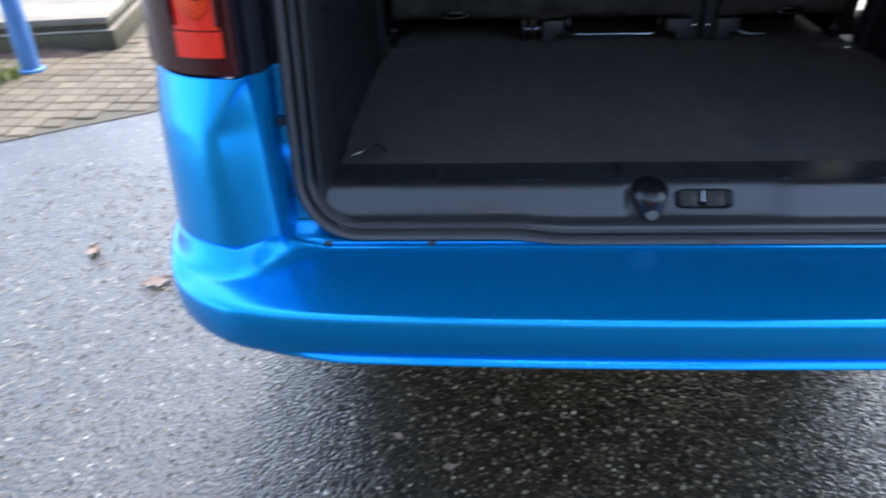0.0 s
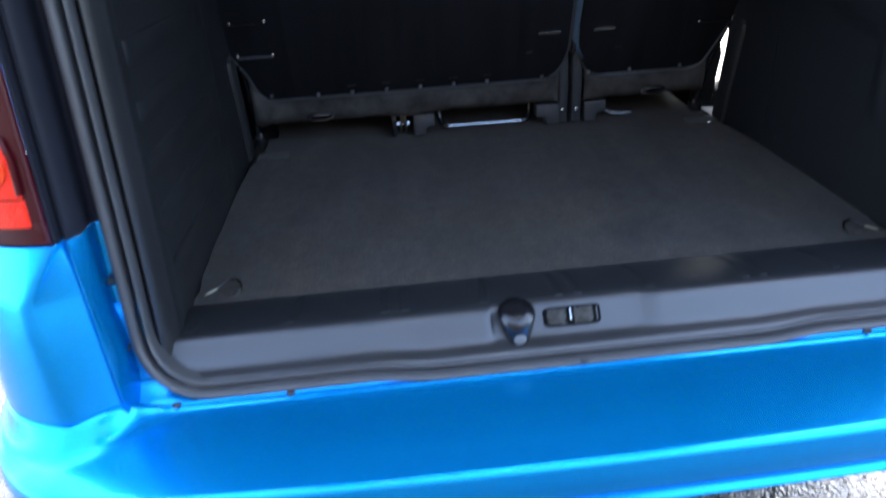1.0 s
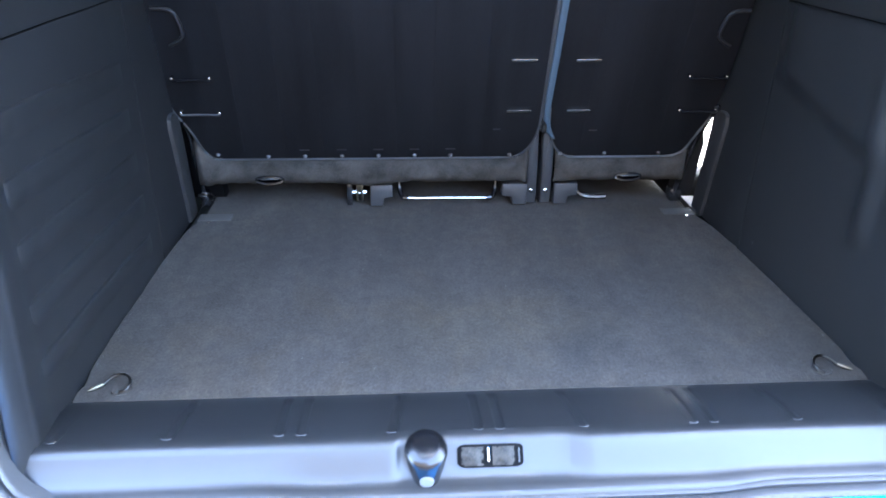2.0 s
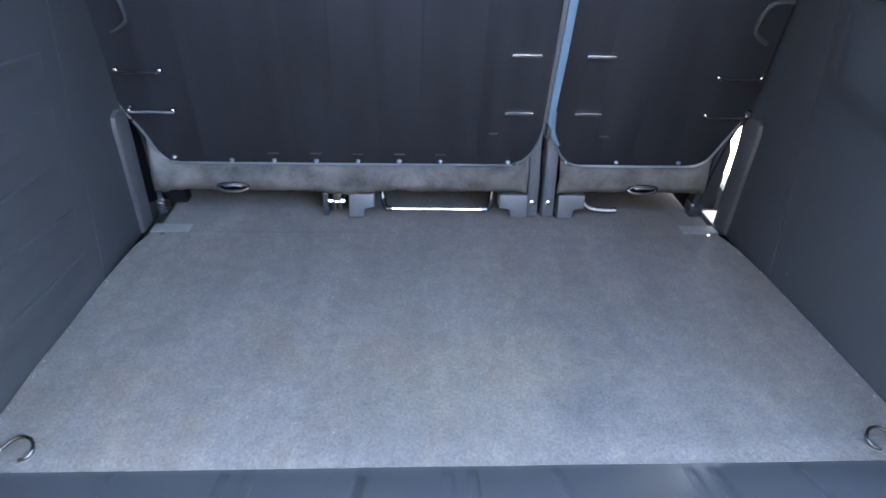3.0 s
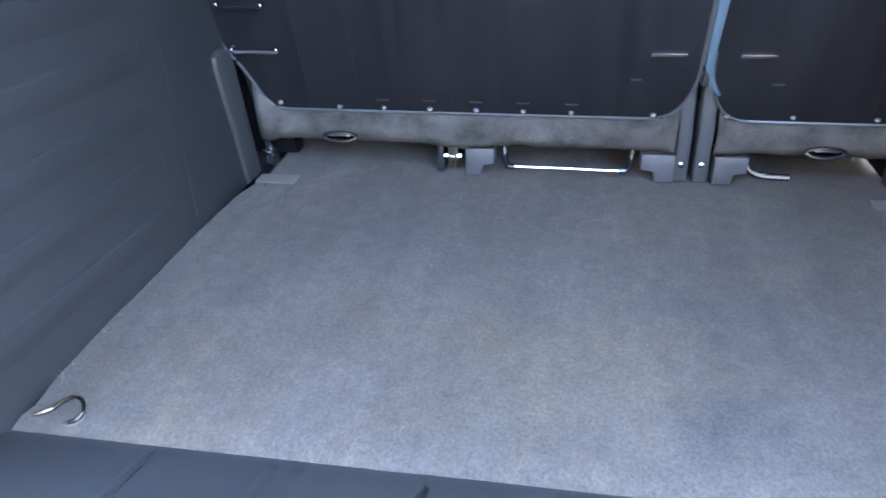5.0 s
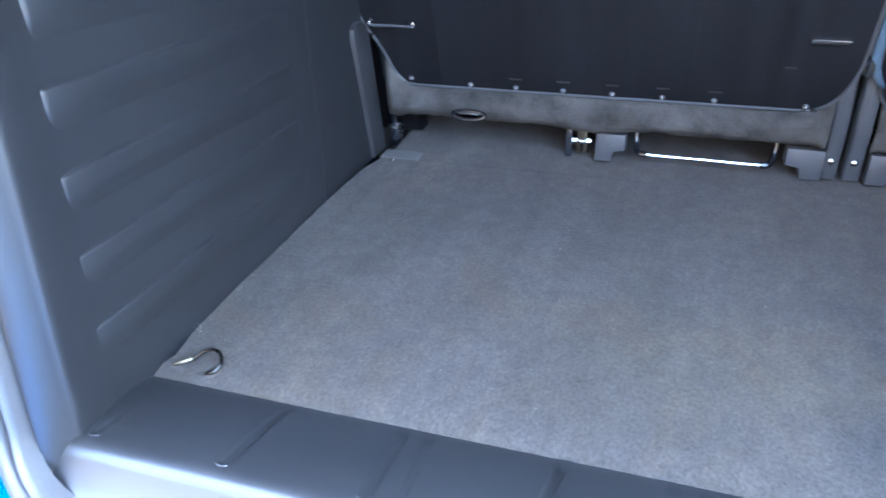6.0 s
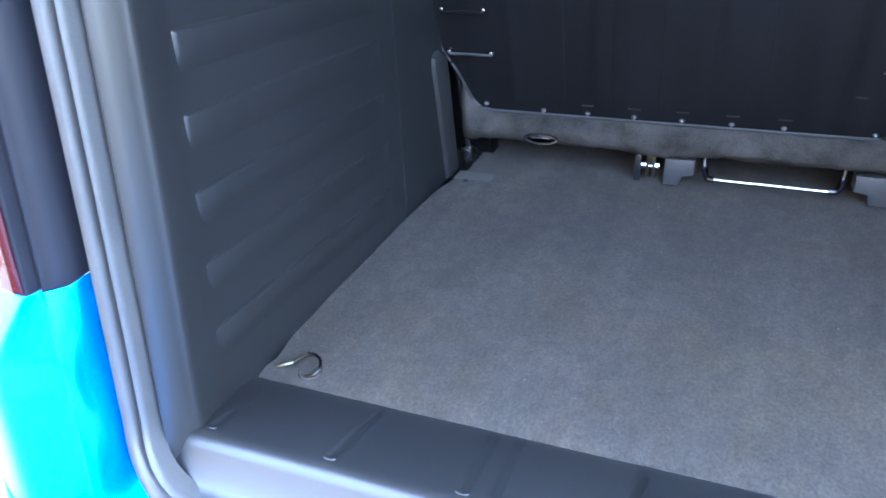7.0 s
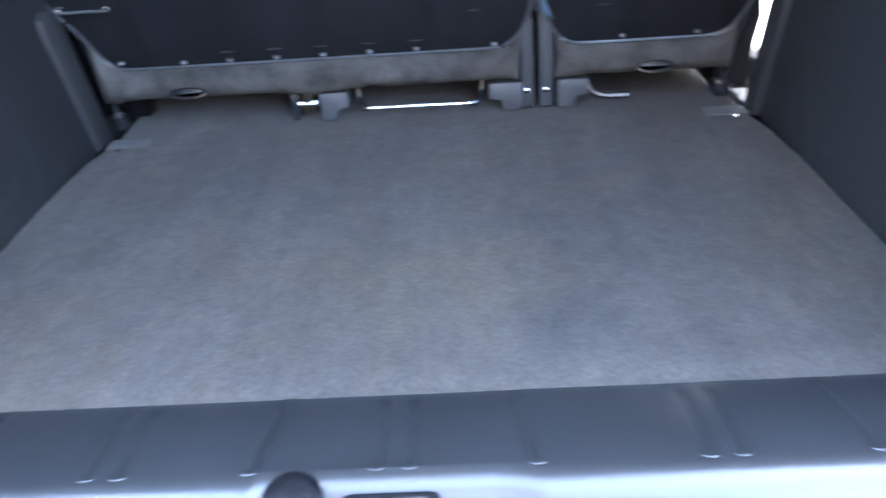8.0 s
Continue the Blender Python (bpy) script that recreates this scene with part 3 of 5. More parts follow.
for wx in (-0.855, 0.843):
    for y0, y1 in ((1.052, 1.848), (1.952, 2.848)):
        if wx > 0 and y0 < 1.5:
            y0 = 1.452
        pane = part("side_window", box(wx, wx + 0.005, y0, y1, 1.142, 1.658), TINT, van, "lightly tinted side window")
        pane.visible_shadow = False
pane = part("windscreen", box(-0.80, 0.80, 3.462, 3.468, 1.122, TOP - 0.02), TINT, van, "lightly tinted windscreen")
pane.visible_shadow = False
part("roof", box(-0.878, 0.878, -0.15, 3.5, TOP, TOP + 0.04, 0.01), BLUE, van)
part("inner_lining", box(-0.818, -0.80, 0.60, 3.44, 0.36, 1.13), TRIM, van, "dark inner lining")
part("inner_lining", box(0.80, 0.818, 0.60, 1.075, 0.36, TOP), TRIM, van, "dark inner lining")
part("door_jamb", box(0.8185, 0.8785, 1.440, 1.448, 0.372, 1.098), TRIM, van, "black edge of the door opening")
part("inner_lining", box(0.80, 0.818, 1.455, 3.44, 0.36, 1.13), TRIM, van, "dark inner lining")
part("front_wall", box(-0.82, 0.82, 3.44, 3.5, 0.25, 1.12), TRIM, van)
part("cabin_floor", box(-0.82, 0.82, 0.90, 3.44, 0.33, 0.37), BLACKHOLE, van)
bm = box(-0.60, 0.60, -0.17, 0.90, 0.34, 0.545)
box(-0.62, 0.62, -0.17, 0.90, 0.545, 0.56, 0, bm)
part("underbody", bm, BLACKHOLE, van)
bm = box(-0.66, 0.66, -0.145, -0.03, 1.745, 1.835)
part("tailgate_header", bm, BLUE, van)
rows = []
for k in range(9):
    f = k / 8
    y, z = -0.13 - 1.18 * f, 1.87 + 0.65 * f + 0.06 * math.sin(f * 3.1)
    rows.append([(x * (1 - 0.06 * f), y, z + 0.03 * (1 - (x / 0.68) ** 2)) for x in (-0.68, -0.6, -0.3, 0, 0.3, 0.6, 0.68)])


def pierced(rows):
    """A sheet with an opening for the rear window."""
    bm = sheet(rows)
    bm.faces.ensure_lookup_table()
    wide = len(rows[0]) - 1
    gone = [bm.faces[i * wide + j] for i in range(1, 4) for j in range(1, wide - 1)]
    bmesh.ops.delete(bm, geom=gone, context="FACES")
    return bm


gate = part("tailgate", pierced(rows), BLUE, van, "raised blue tailgate with a tinted window", 50, 0.03)
part("tailgate_lining", pierced([[(p[0] * 0.93, p[1] - 0.02, p[2] - 0.036) for p in row] for row in rows[:-1]]), TRIM, gate, "black plastic inner lining", 50, 0.006)
pane = part("rear_window", sheet([[Vector(p) + Vector((0, 0, -0.012)) for p in row[1:-1]] for row in rows[1:5]]), TINT, gate, "tinted rear window", 50, 0.004)
pane.visible_shadow = False
for wx in (-0.74, 0.74):
    for wy in (0.86, 3.2):
        rings = []
        for dx, r in ((-0.095, 0.21), (-0.1, 0.29), (-0.085, 0.315), (0.085, 0.315), (0.1, 0.29), (0.095, 0.21)):
            rings.append([(wx + dx, wy + r * math.cos(a), 0.316 + r * math.sin(a)) for a in (2 * math.pi * k / 32 for k in range(32))])
        wheel = part("wheel", sheet(rings, closed=True), TYRE, van, "black road wheel")
        rings = [[(wx + dx, wy + r * math.cos(a), 0.316 + r * math.sin(a)) for a in (2 * math.pi * k / 32 for k in range(32))] for dx, r in ((-0.07, 0.215), (-0.06, 0.05), (0.06, 0.05), (0.07, 0.215))]
        part("rim", sheet(rings, closed=True, cap=True), STEELGREY, wheel)


# ---- seal round the opening ----
def opening_path():
    """Centre line of the seal: bottom dip, rounded corners, upright sides."""
    bot, top, half, rad = 0.573, 1.735, 0.635, 0.085
    pts = []
    for x in np.linspace(-(half - rad), half - rad, 41):
        dip = 0.009 * ease(-0.33, -0.22, x) * (1 - ease(0.27, 0.38, x))
        pts.append((x, bot - dip))
    for k in range(1, 9):
        a = radians(-90 + 90 * k / 8)
        pts.append((half - rad + rad * math.cos(a), bot + rad + rad * math.sin(a)))
    for z in np.linspace(bot + rad, top - rad, 12)[1:]:
        pts.append((half, z))
    for k in range(1, 7):
        a = radians(90 * k / 6)
        pts.append((half - rad + rad * math.cos(a), top - rad + rad * math.sin(a)))
    left = [(-x, z) for x, z in pts[41:]][::-1]
    return pts + [(x, top) for x in np.linspace(half - rad, -(half - rad), 8)[1:-1]] + left


loop = opening_path()
SEAL = [(-0.0195, -0.014), (-0.0205, 0.003), (-0.0188, 0.0105), (-0.0142, 0.0155), (-0.0095, 0.0155), (-0.0062, 0.0115), (-0.0052, 0.004), (-0.0042, -0.013), (-0.0002, -0.013), (0.0008, 0.001), (0.0022, 0.0072), (0.0044, 0.0088), (0.0064, 0.007),
        (0.0076, 0.0005), (0.0084, -0.018)]
rows = []
n = len(loop)
for k, (x, z) in enumerate(loop):
    (xa, za), (xb, zb) = loop[k - 1], loop[(k + 1) % n]
    d = Vector((xb - xa, zb - za)).normalized()
    inn = Vector((-d.y, d.x))
    base_y = -0.153 + 0.10 * (min(z, 1.6) - 0.72) - 0.020 * (1 - ease(0.565, 0.67, z))
    low = 1 - ease(0.57, 0.62, z)
    rows.append([(x + inn.x * a * (1 - (0.12 if a > 0 else 0.32) * low), base_y - b - 0.35 * low * (0.0 - a), z + inn.y * a * (1 - (0.12 if a > 0 else 0.32) * low)) for a, b in SEAL])
rows.append(rows[0])
part("weatherstrip", sheet(rows), RUBBER, van, "dark grey double rubber seal round the opening", 60)


# ---- sill trim ----
def sill_section(x):
    """Profile of the sill cover at x: carpet edge, rounded lip, face and channel."""
    set_back = 0.007 * ease(-0.14, -0.125, x) * (1 - ease(0.085, 0.135, x))
    dip = 0.006 * ease(-0.33, -0.22, x) * (1 - ease(0.27, 0.38, x))
    s = set_back
    return [(0.02, 0.588), (0.004, 0.594), (-0.004, 0.5985), (-0.03, 0.606), (-0.07, 0.615), (-0.105, 0.6195), (-0.122 + s, 0.621), (-0.131 + s, 0.6205), (-0.1375 + s, 0.6175),
            (-0.1425 + s, 0.612), (-0.147 + s, 0.606), (-0.158 + s * 0.8, 0.594 - dip * 0.5), (-0.1645 + s * 0.5, 0.588 - dip), (-0.1685 + s * 0.3, 0.585 - dip), (-0.175, 0.583 - dip), (-0.184, 0.581 - dip), (-0.190, 0.577 - dip), (-0.192, 0.568 - dip)]


RIDGES = (-0.59, -0.44, -0.292, -0.262, -0.14, -0.022, 0.008, 0.125, 0.28, 0.309, 0.43, 0.575)
GROOVE = ((-0.0085, 0.0), (-0.0060, 0.85), (-0.0030, 1.0), (0.0030, 1.0), (0.0060, 0.85), (0.0085, 0.0))
columns = [(x, None, 0.0) for x in np.linspace(-0.612, 0.612, 73) if min(abs(x - r) for r in RIDGES) > 0.014]
columns += [(x, None, 0.0) for x in (-0.1275, 0.1)]
columns += [(r + w, k, g) for k, r in enumerate(RIDGES) for w, g in GROOVE]
columns.sort(key=lambda c: c[0])
EXTRA = (-0.014, -0.018, -0.092, -0.097, -0.101, -0.1085, -0.1125, -0.1160)
rows = []
for x, k, g in columns:
    sec = sill_section(x)
    table = sorted(sec[1:8])
    sec = sorted(sec[:8] + [(y, lerp(table, y)) for y in EXTRA], key=lambda p: -p[0]) + sec[8:]
    row = []
    for y, z in sec:
        px = x
        if k is not None:
            start = -0.085 if k in (0, 11) else -0.012
            skew = 0.0 if k in (2, 3, 5, 6, 8, 9) else (0.012 if x < 0 else -0.012)
            px += skew * min(1, max(0, (y + 0.119) / 0.107))
            z -= 0.0030 * g * ease(-0.1165, -0.1120, y) * (1 - ease(start - 0.006, start, y))
        reach = lerp([(-0.2, 0.590), (-0.182, 0.606), (-0.172, 0.630), (-0.166, 0.634), (-0.1545, 0.629), (-0.132, 0.617), (-0.1185, 0.610), (-0.1, 0.608), (0.02, 0.614)], y)
        if abs(px) > 0.575:
            px = math.copysign(0.575 + (abs(px) - 0.575) * (reach - 0.575) / 0.037, px)
        row.append((px, y, z))
    rows.append(row)
sill = part("sill_trim", sheet(rows), SILL, van, "grained black plastic loading sill cover with pressed grooves", 60, 0.002, (0, -1, 1), True)

# moulded nibs closing the grooves at the lip
for k, rx in enumerate(RIDGES):
    pts = []
    for a in np.linspace(200, 340, 9):
        y = -0.1135 + 0.0045 * math.sin(radians(a))
        x = rx + 0.0075 * math.cos(radians(a))
        pts.append((x, y, lerp(sorted(sill_section(rx)[1:8]), y) + 0.0002))
    part("groove_end", tube(pts, [0.0003] + [0.0009] * 7 + [0.0003], 6), SILL, sill)

# rubber stop and latch in the sill's face
rings = []
for f, r in ((-0.20, 0.003), (-0.19, 0.010), (-0.15, 0.0180), (-0.09, 0.0235), (-0.01, 0.0270), (0.08, 0.0287), (0.16, 0.0288), (0.3, 0.0272), (0.55, 0.0245), (0.8, 0.0208), (0.95, 0.0185), (1.0, 0.0160)):
    c = Vector((-0.095, -0.145, 0.620)).lerp(Vector((-0.095, -0.161, 0.580)), f)
    rings.append([(c.x + r * math.cos(a), c.y + r * 0.95 * math.sin(a), c.z + 0.2 * r * math.sin(a)) for a in (2 * math.pi * k / 28 for k in range(28))])
stop = part("bump_stop", sheet(rings, closed=True, cap=True), STOPBLACK, sill, "tapered black plastic bump stop")
rings = [[(-0.095 + r * math.cos(a), -0.1765 - d, 0.587 + 0.9 * r * math.sin(a)) for a in (2 * math.pi * k / 16 for k in range(16))] for r, d in ((0.0095, -0.006), (0.0095, 0.0015), (0.008, 0.003), (0.003, 0.0035))]
part("cap", sheet(rings, closed=True, cap=True), PALECAP, stop, "pale worn rubber cap")


def on_face(x, f, off):
    """A point on the sill's recessed face: f from 0 at the lip to 1 at its foot."""
    a, b = Vector((x, -0.1375, 0.6135)), Vector((x, -0.1575, 0.589))
    return a.lerp(b, f) + Vector((0, -0.775, 0.632)) * off


latch_outline = [(-0.053, 0.16), (-0.049, 0.06), (-0.043, 0.02), (0.027, 0.02), (0.033, 0.06), (0.036, 0.16), (0.036, 0.80), (0.033, 0.92), (0.027, 0.97), (-0.043, 0.97), (-0.049, 0.92), (-0.053, 0.80)]
latch = part("latch", plate(latch_outline, lambda a, b, d: on_face(a, b, 0.0022 - d), 0.012, r=0.002), BLACKHOLE, sill, "black lock plate set in the sill")
for x0, x1 in ((-0.048, -0.018), (-0.006, 0.024)):
    bm = bmesh.new()
    rows = []
    for f in (0.12, 0.22, 0.34, 0.46, 0.58, 0.70, 0.82, 0.90):
        rows.append([on_face(x0 + (x1 - x0) * u, f, 0.0022 + 0.004 * math.sin(u * math.pi) * (1 - abs(2 * f - 1.05)) + 0.0016 * noise.noise((u * 7, f * 7, x0 * 90))) for u in np.linspace(0, 1, 11)])
    part("lock_cover", sheet(rows, bm), LOCKGREY, latch, "worn grey metal lock cover")
part("striker", tube([on_face(-0.012, f, 0.005) for f in (0.14, 0.3, 0.45, 0.6, 0.72)], 0.0019, 8), CHROME, latch, "bright steel striker pin")
part("lock_edge", tube([on_face(0.030, f, 0.0022) for f in (0.2, 0.3, 0.5, 0.7, 0.8)], 0.0010, 6), STEELGREY, latch)


# ---- side trims ----
WALL = [(-0.03, 0.611), (0.10, 0.613), (0.22, 0.6125), (0.30, 0.610), (0.4735, 0.6065), (0.75, 0.604)]


def trim_plan(y0, y1):
    """Plan points of the left wall between two y."""
    pts = [(-0.6222, -0.130), (-0.6218, -0.1400), (-0.6210, -0.1440), (-0.6192, -0.1455), (-0.6165, -0.1440), (-0.6095, -0.1340), (-0.6048, -0.1190), (-0.6020, -0.1132), (-0.6008, -0.1100), (-0.6003, -0.1065), (-0.6004, -0.1030), (-0.6013, -0.088), (-0.6055, -0.062)] + [(-lerp(WALL, y), y) for y in (-0.030, 0.03, 0.1, 0.16, 0.22, 0.3, 0.38, 0.4735)]
    return [p for p in pts if y0 <= p[1] <= y1]


def wall_mesh(plan, zs):
    """Upright sheet over the plan."""
    rows = [[(x, y + 0.10 * (max(z, 0.6) - 0.72) * (1 - ease(-0.12, 0.06, y)), z) for x, y in plan] for z in zs]
    return sheet(rows)


for side in (-1, 1):
    plan = trim_plan(-1, 0.474)
    plan = plan + [(plan[-1][0] - 0.006, plan[-1][1] + 0.0005)]
    bm = wall_mesh(plan, [0.560, 0.6, 0.7, 0.85, 1.0, 1.108])
    label = "black grained plastic side lining" + (" with pressed horizontal ribs" if side < 0 else " with a raised storage bulge")
    wall = part("side_trim", mirrored(bm, side), TRIM, van, label, 60, 0.003, (-side, 0, 0), True)
    bm = wall_mesh(plan, [1.111, 1.3, 1.5, 1.735])
    part("upper_side_trim", mirrored(bm, side), TRIM, van, "", 60, 0.003, (-side, 0, 0), True)
    rows = []
    for z, y1 in ((0.590, 0.700), (0.7, 0.682), (0.835, 0.660), (0.840, 0.745), (0.9, 0.74), (1.2, 0.74), (1.735, 0.74)):
        rows.append([(-0.6125, 0.4760, z), (-0.6065, 0.4765, z), (-0.606, 0.55, z), (-0.605, 0.628, z), (-0.605, y1 - 0.006, z), (-0.606, y1, z), (-0.611, y1 + 0.003, z)])
    bm = sheet(rows)
    front = part("front_side_trim", mirrored(bm, side), TRIM, van, "", 60, 0.003, (-side, 0, 0), True)
    # rounded pad at the front end, leaning with the seat
    outline = [(0.727, 0.592), (0.709, 0.70), (0.692, 0.80), (0.684, 0.832), (0.674, 0.846), (0.655, 0.853), (0.634, 0.854), (0.622, 0.846), (0.620, 0.828), (0.647, 0.70), (0.668, 0.592)]
    bm = plate(outline, lambda a, b, d: Vector((-0.596 - d, a, b)), 0.014, r=0.007)
    part("wall_pad", mirrored(bm, side), PADGREY, front, "grey rounded end pad of the side lining")
    # black plate added behind the seal's groove, stops daylight leaking in
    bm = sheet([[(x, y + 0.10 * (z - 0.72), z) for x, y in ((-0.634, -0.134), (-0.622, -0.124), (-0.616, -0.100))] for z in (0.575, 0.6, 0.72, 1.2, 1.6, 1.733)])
    part("leak_blocker", mirrored(bm, side), BLACKHOLE, van, solid=0.002)
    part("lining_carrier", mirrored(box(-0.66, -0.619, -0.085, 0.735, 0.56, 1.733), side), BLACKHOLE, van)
    # screws
    for sy, sz in (((-0.079, 0.683),) if side < 0 else ((0.421, 0.637), (-0.079, 0.683))):
        rings = [[(-lerp(WALL, sy) + (0.004 if sy < 0 else 0) + d, sy + r * math.cos(a), sz + r * math.sin(a)) for a in (2 * math.pi * k / 10 for k in range(10))] for r, d in ((0.0034, -0.002), (0.003, 0.001), (0.001, 0.0016))]
        part("trim_screw", mirrored(sheet(rings, closed=True, cap=True), side), SILL, wall, "small trim fastener")
    if side < 0:
        for k in range(5):
            z = 0.706 + 0.0815 * k
            y0, y1 = -0.064 + 0.010 * k, 0.425
            rows = []
            for y, h in ((y0, 0), (y0 + 0.003, 0.55), (y0 + 0.008, 1), (0.03, 1), (0.1, 1), (0.16, 1), (0.22, 1), (0.3, 0.85), (y1 - 0.05, 0.6), (y1 - 0.01, 0.35), (y1, 0)):
                zc = z - 0.030 * (y - y0) / 0.49
                rows.append([(-lerp(WALL, y) - 0.0004 + 0.0054 * h * g, y, zc + dz) for dz, g in ((0.0045, 0), (0.0036, 0.25), (0.0024, 0.65), (0.0010, 0.92), (-0.0012, 1), (-0.016, 1), (-0.024, 0.8), (-0.032, 0.4), (-0.038, 0.12), (-0.044, 0))])
            part("wall_rib", sheet(rows), TRIM, wall, "shallow pressed rib", 60)
    else:
        # bulge over the wheel arch: a raised field with a curved lower edge and a column beside it
        def bulge(y, z):
            low = 0.90 + 0.05 * ease(0.15, 0.42, y)
            return 0.016 * ease(low, low + 0.05, z) * ease(0.10, 0.15, y) * (1 - ease(0.40, 0.462, y)) + 0.010 * ease(0.09, 0.115, y) * (1 - ease(0.125, 0.15, y)) * ease(0.75, 0.82, z)

        ys, zs = np.linspace(0.06, 0.468, 35), np.linspace(0.70, 1.107, 30)
        bm = sheet([[(lerp(WALL, y) - 0.0005 - bulge(y, z), y, z) for y in ys] for z in zs])
        part("storage_bulge", bm, TRIM, wall, "raised moulding of the side lining", 60)
part("headliner", box(-0.63, 0.63, -0.03, 3.4, 1.735, 1.75), HEADLINER, van, "pale grey headliner")

# ---- load floor ----
carpet = thing("cargo_carpet", (0, 0.35, 0.594), "dark grey needle-felt carpet on the load floor", "carpet")
ys = [0.0, 0.0008, 0.002, *np.linspace(0.0, 0.648, 34)[1:], 0.652, 0.655, 0.657, 0.661, *np.linspace(0.67, 0.97, 14)]
rows = []
for y in ys:
    edge = lerp([(0.0, 0.6115), (0.035, 0.609), (0.045, 0.6035), (0.055, 0.606), (0.07, 0.6105), (0.09, 0.6115), (0.14, 0.611), (0.22, 0.6105), (0.30, 0.608), (0.47, 0.6035), (0.60, 0.594), (0.645, 0.582), (0.655, 0.579), (0.667, 0.570)], y)
    row = []
    for u in [-1, -0.998, *np.linspace(-0.995, 0.995, 61), 0.998, 1]:
        x = u * edge
        lift = 0.0012 * noise.noise((u * 5, y * 7, 0.3)) + 0.0006 * noise.noise((u * 20, y * 24, 3.3))
        fold = -0.0005 * math.exp(-((y - 0.656) / 0.003) ** 2)
        press = -0.0015 * (ease(-0.085, -0.07, x) * (1 - ease(0.06, 0.075, x)) + ease(0.34, 0.355, x) * (1 - ease(0.49, 0.505, x))) * (1 - ease(0.70, 0.715, y)) * ease(0.657, 0.664, y)
        row.append((x + 0.0015 * noise.noise((y * 40, u * 3, 9)) * (abs(u) > 0.99), y + 0.001 * noise.noise((u * 14, 5, 0)) * (y == 0), 0.600 + lift + fold + press - 0.0048 * (1 - ease(0.0, 0.014, y))))
    rows.append(row)
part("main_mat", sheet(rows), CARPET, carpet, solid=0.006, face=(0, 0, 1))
for side in (-1, 1):
    part("tab", mirrored(box(-0.584, -0.507, 0.658, 0.696, 0.5955, 0.6018, 0.002), side), FELTTAB, carpet, "pale felt tab")
    bm = box(-0.560, -0.551, 0.644, 0.651, 0.600, 0.6030, 0.001)
    part("rivet", mirrored(bm, side), CHROME, carpet, "tiny bright rivet")

rng = random.Random(23)
bm = bmesh.new()
for k in range(60):
    x, y = rng.uniform(-0.59, 0.59), rng.uniform(0.02, 0.70)
    r, a = rng.uniform(0.0004, 0.0011), rng.uniform(0, 6.28)
    long = rng.uniform(1.0, 3.5)
    dx, dy = r * long * math.cos(a), r * long * math.sin(a)
    px, py = -r * 0.6 * math.sin(a), r * 0.6 * math.cos(a)
    z = 0.6018 + rng.uniform(0, 0.0008)
    sheet([[(x - dx, y - dy, z), (x - px, y - py, z)], [(x + px, y + py, z + 0.0006), (x + dx, y + dy, z)]], bm)
for k in range(46):
    side = rng.choice((-1, 1))
    y = rng.uniform(0.02, 0.62)
    x = side * (lerp([(0.0, 0.607), (0.22, 0.6065), (0.47, 0.5995), (0.62, 0.587)], y) - rng.uniform(-0.002, 0.004))
    a, r = rng.uniform(0, 6.28), rng.uniform(0.0010, 0.0028)
    tube([(x, y, 0.600), (x + r * math.cos(a), y + r * math.sin(a), 0.6025), (x + 2 * r * math.cos(a + 0.5), y + 2 * r * math.sin(a + 0.5), 0.6035)], 0.0003, 4, bm)
lone("lint_specks", bm, LINT, "tiny pale lint specks on the carpet", "lint", kind="stuff")

# ---- tie-down rings ----
for side in (-1, 1):
    pts = smooth_path([(-0.588, 0.026, 0.6035), (-0.575, 0.033, 0.608), (-0.560, 0.044, 0.617), (-0.543, 0.049, 0.621), (-0.527, 0.043, 0.619), (-0.519, 0.028, 0.613), (-0.524, 0.014, 0.607), (-0.537, 0.010, 0.6035)], 5)
    pts = [Vector((-0.583, 0.026, 0.6035)) + (p - Vector((-0.588, 0.026, 0.6035))) * 0.72 for p in pts]
    ring = part("tie_down_ring", mirrored(tube(pts, 0.0023, 8), side), STEEL, van, "bent bright steel lashing ring")
    bm = tube([(-0.594, 0.019, 0.6035), (-0.588, 0.0225, 0.6045), (-0.580, 0.027, 0.606), (-0.574, 0.0305, 0.607)], [0.0012, 0.0030, 0.0032, 0.0026], 8)
    part("ferrule", mirrored(bm, side), ZINC, ring, "yellowish zinc ferrule")
    rings = [[(-0.548 + r * math.cos(a), 0.026 + r * math.sin(a), z) for a in (2 * math.pi * k / 20 for k in range(20))] for r, z in ((0.015, 0.5995), (0.014, 0.6018), (0.012, 0.6016), (0.003, 0.6014))]
    part("washer", mirrored(sheet(rings, closed=True, cap=True), side), CARPET, ring)


# ---- rear seats ----
def seat_y(z):
    return 0.712 - (z - 0.735) * 0.33


def on_seat(x, z, off=0.0):
    """A point on the reclined back of the seats, off metres proud of it."""
    return Vector((x, seat_y(z) - off * 0.95, z - off * 0.31))


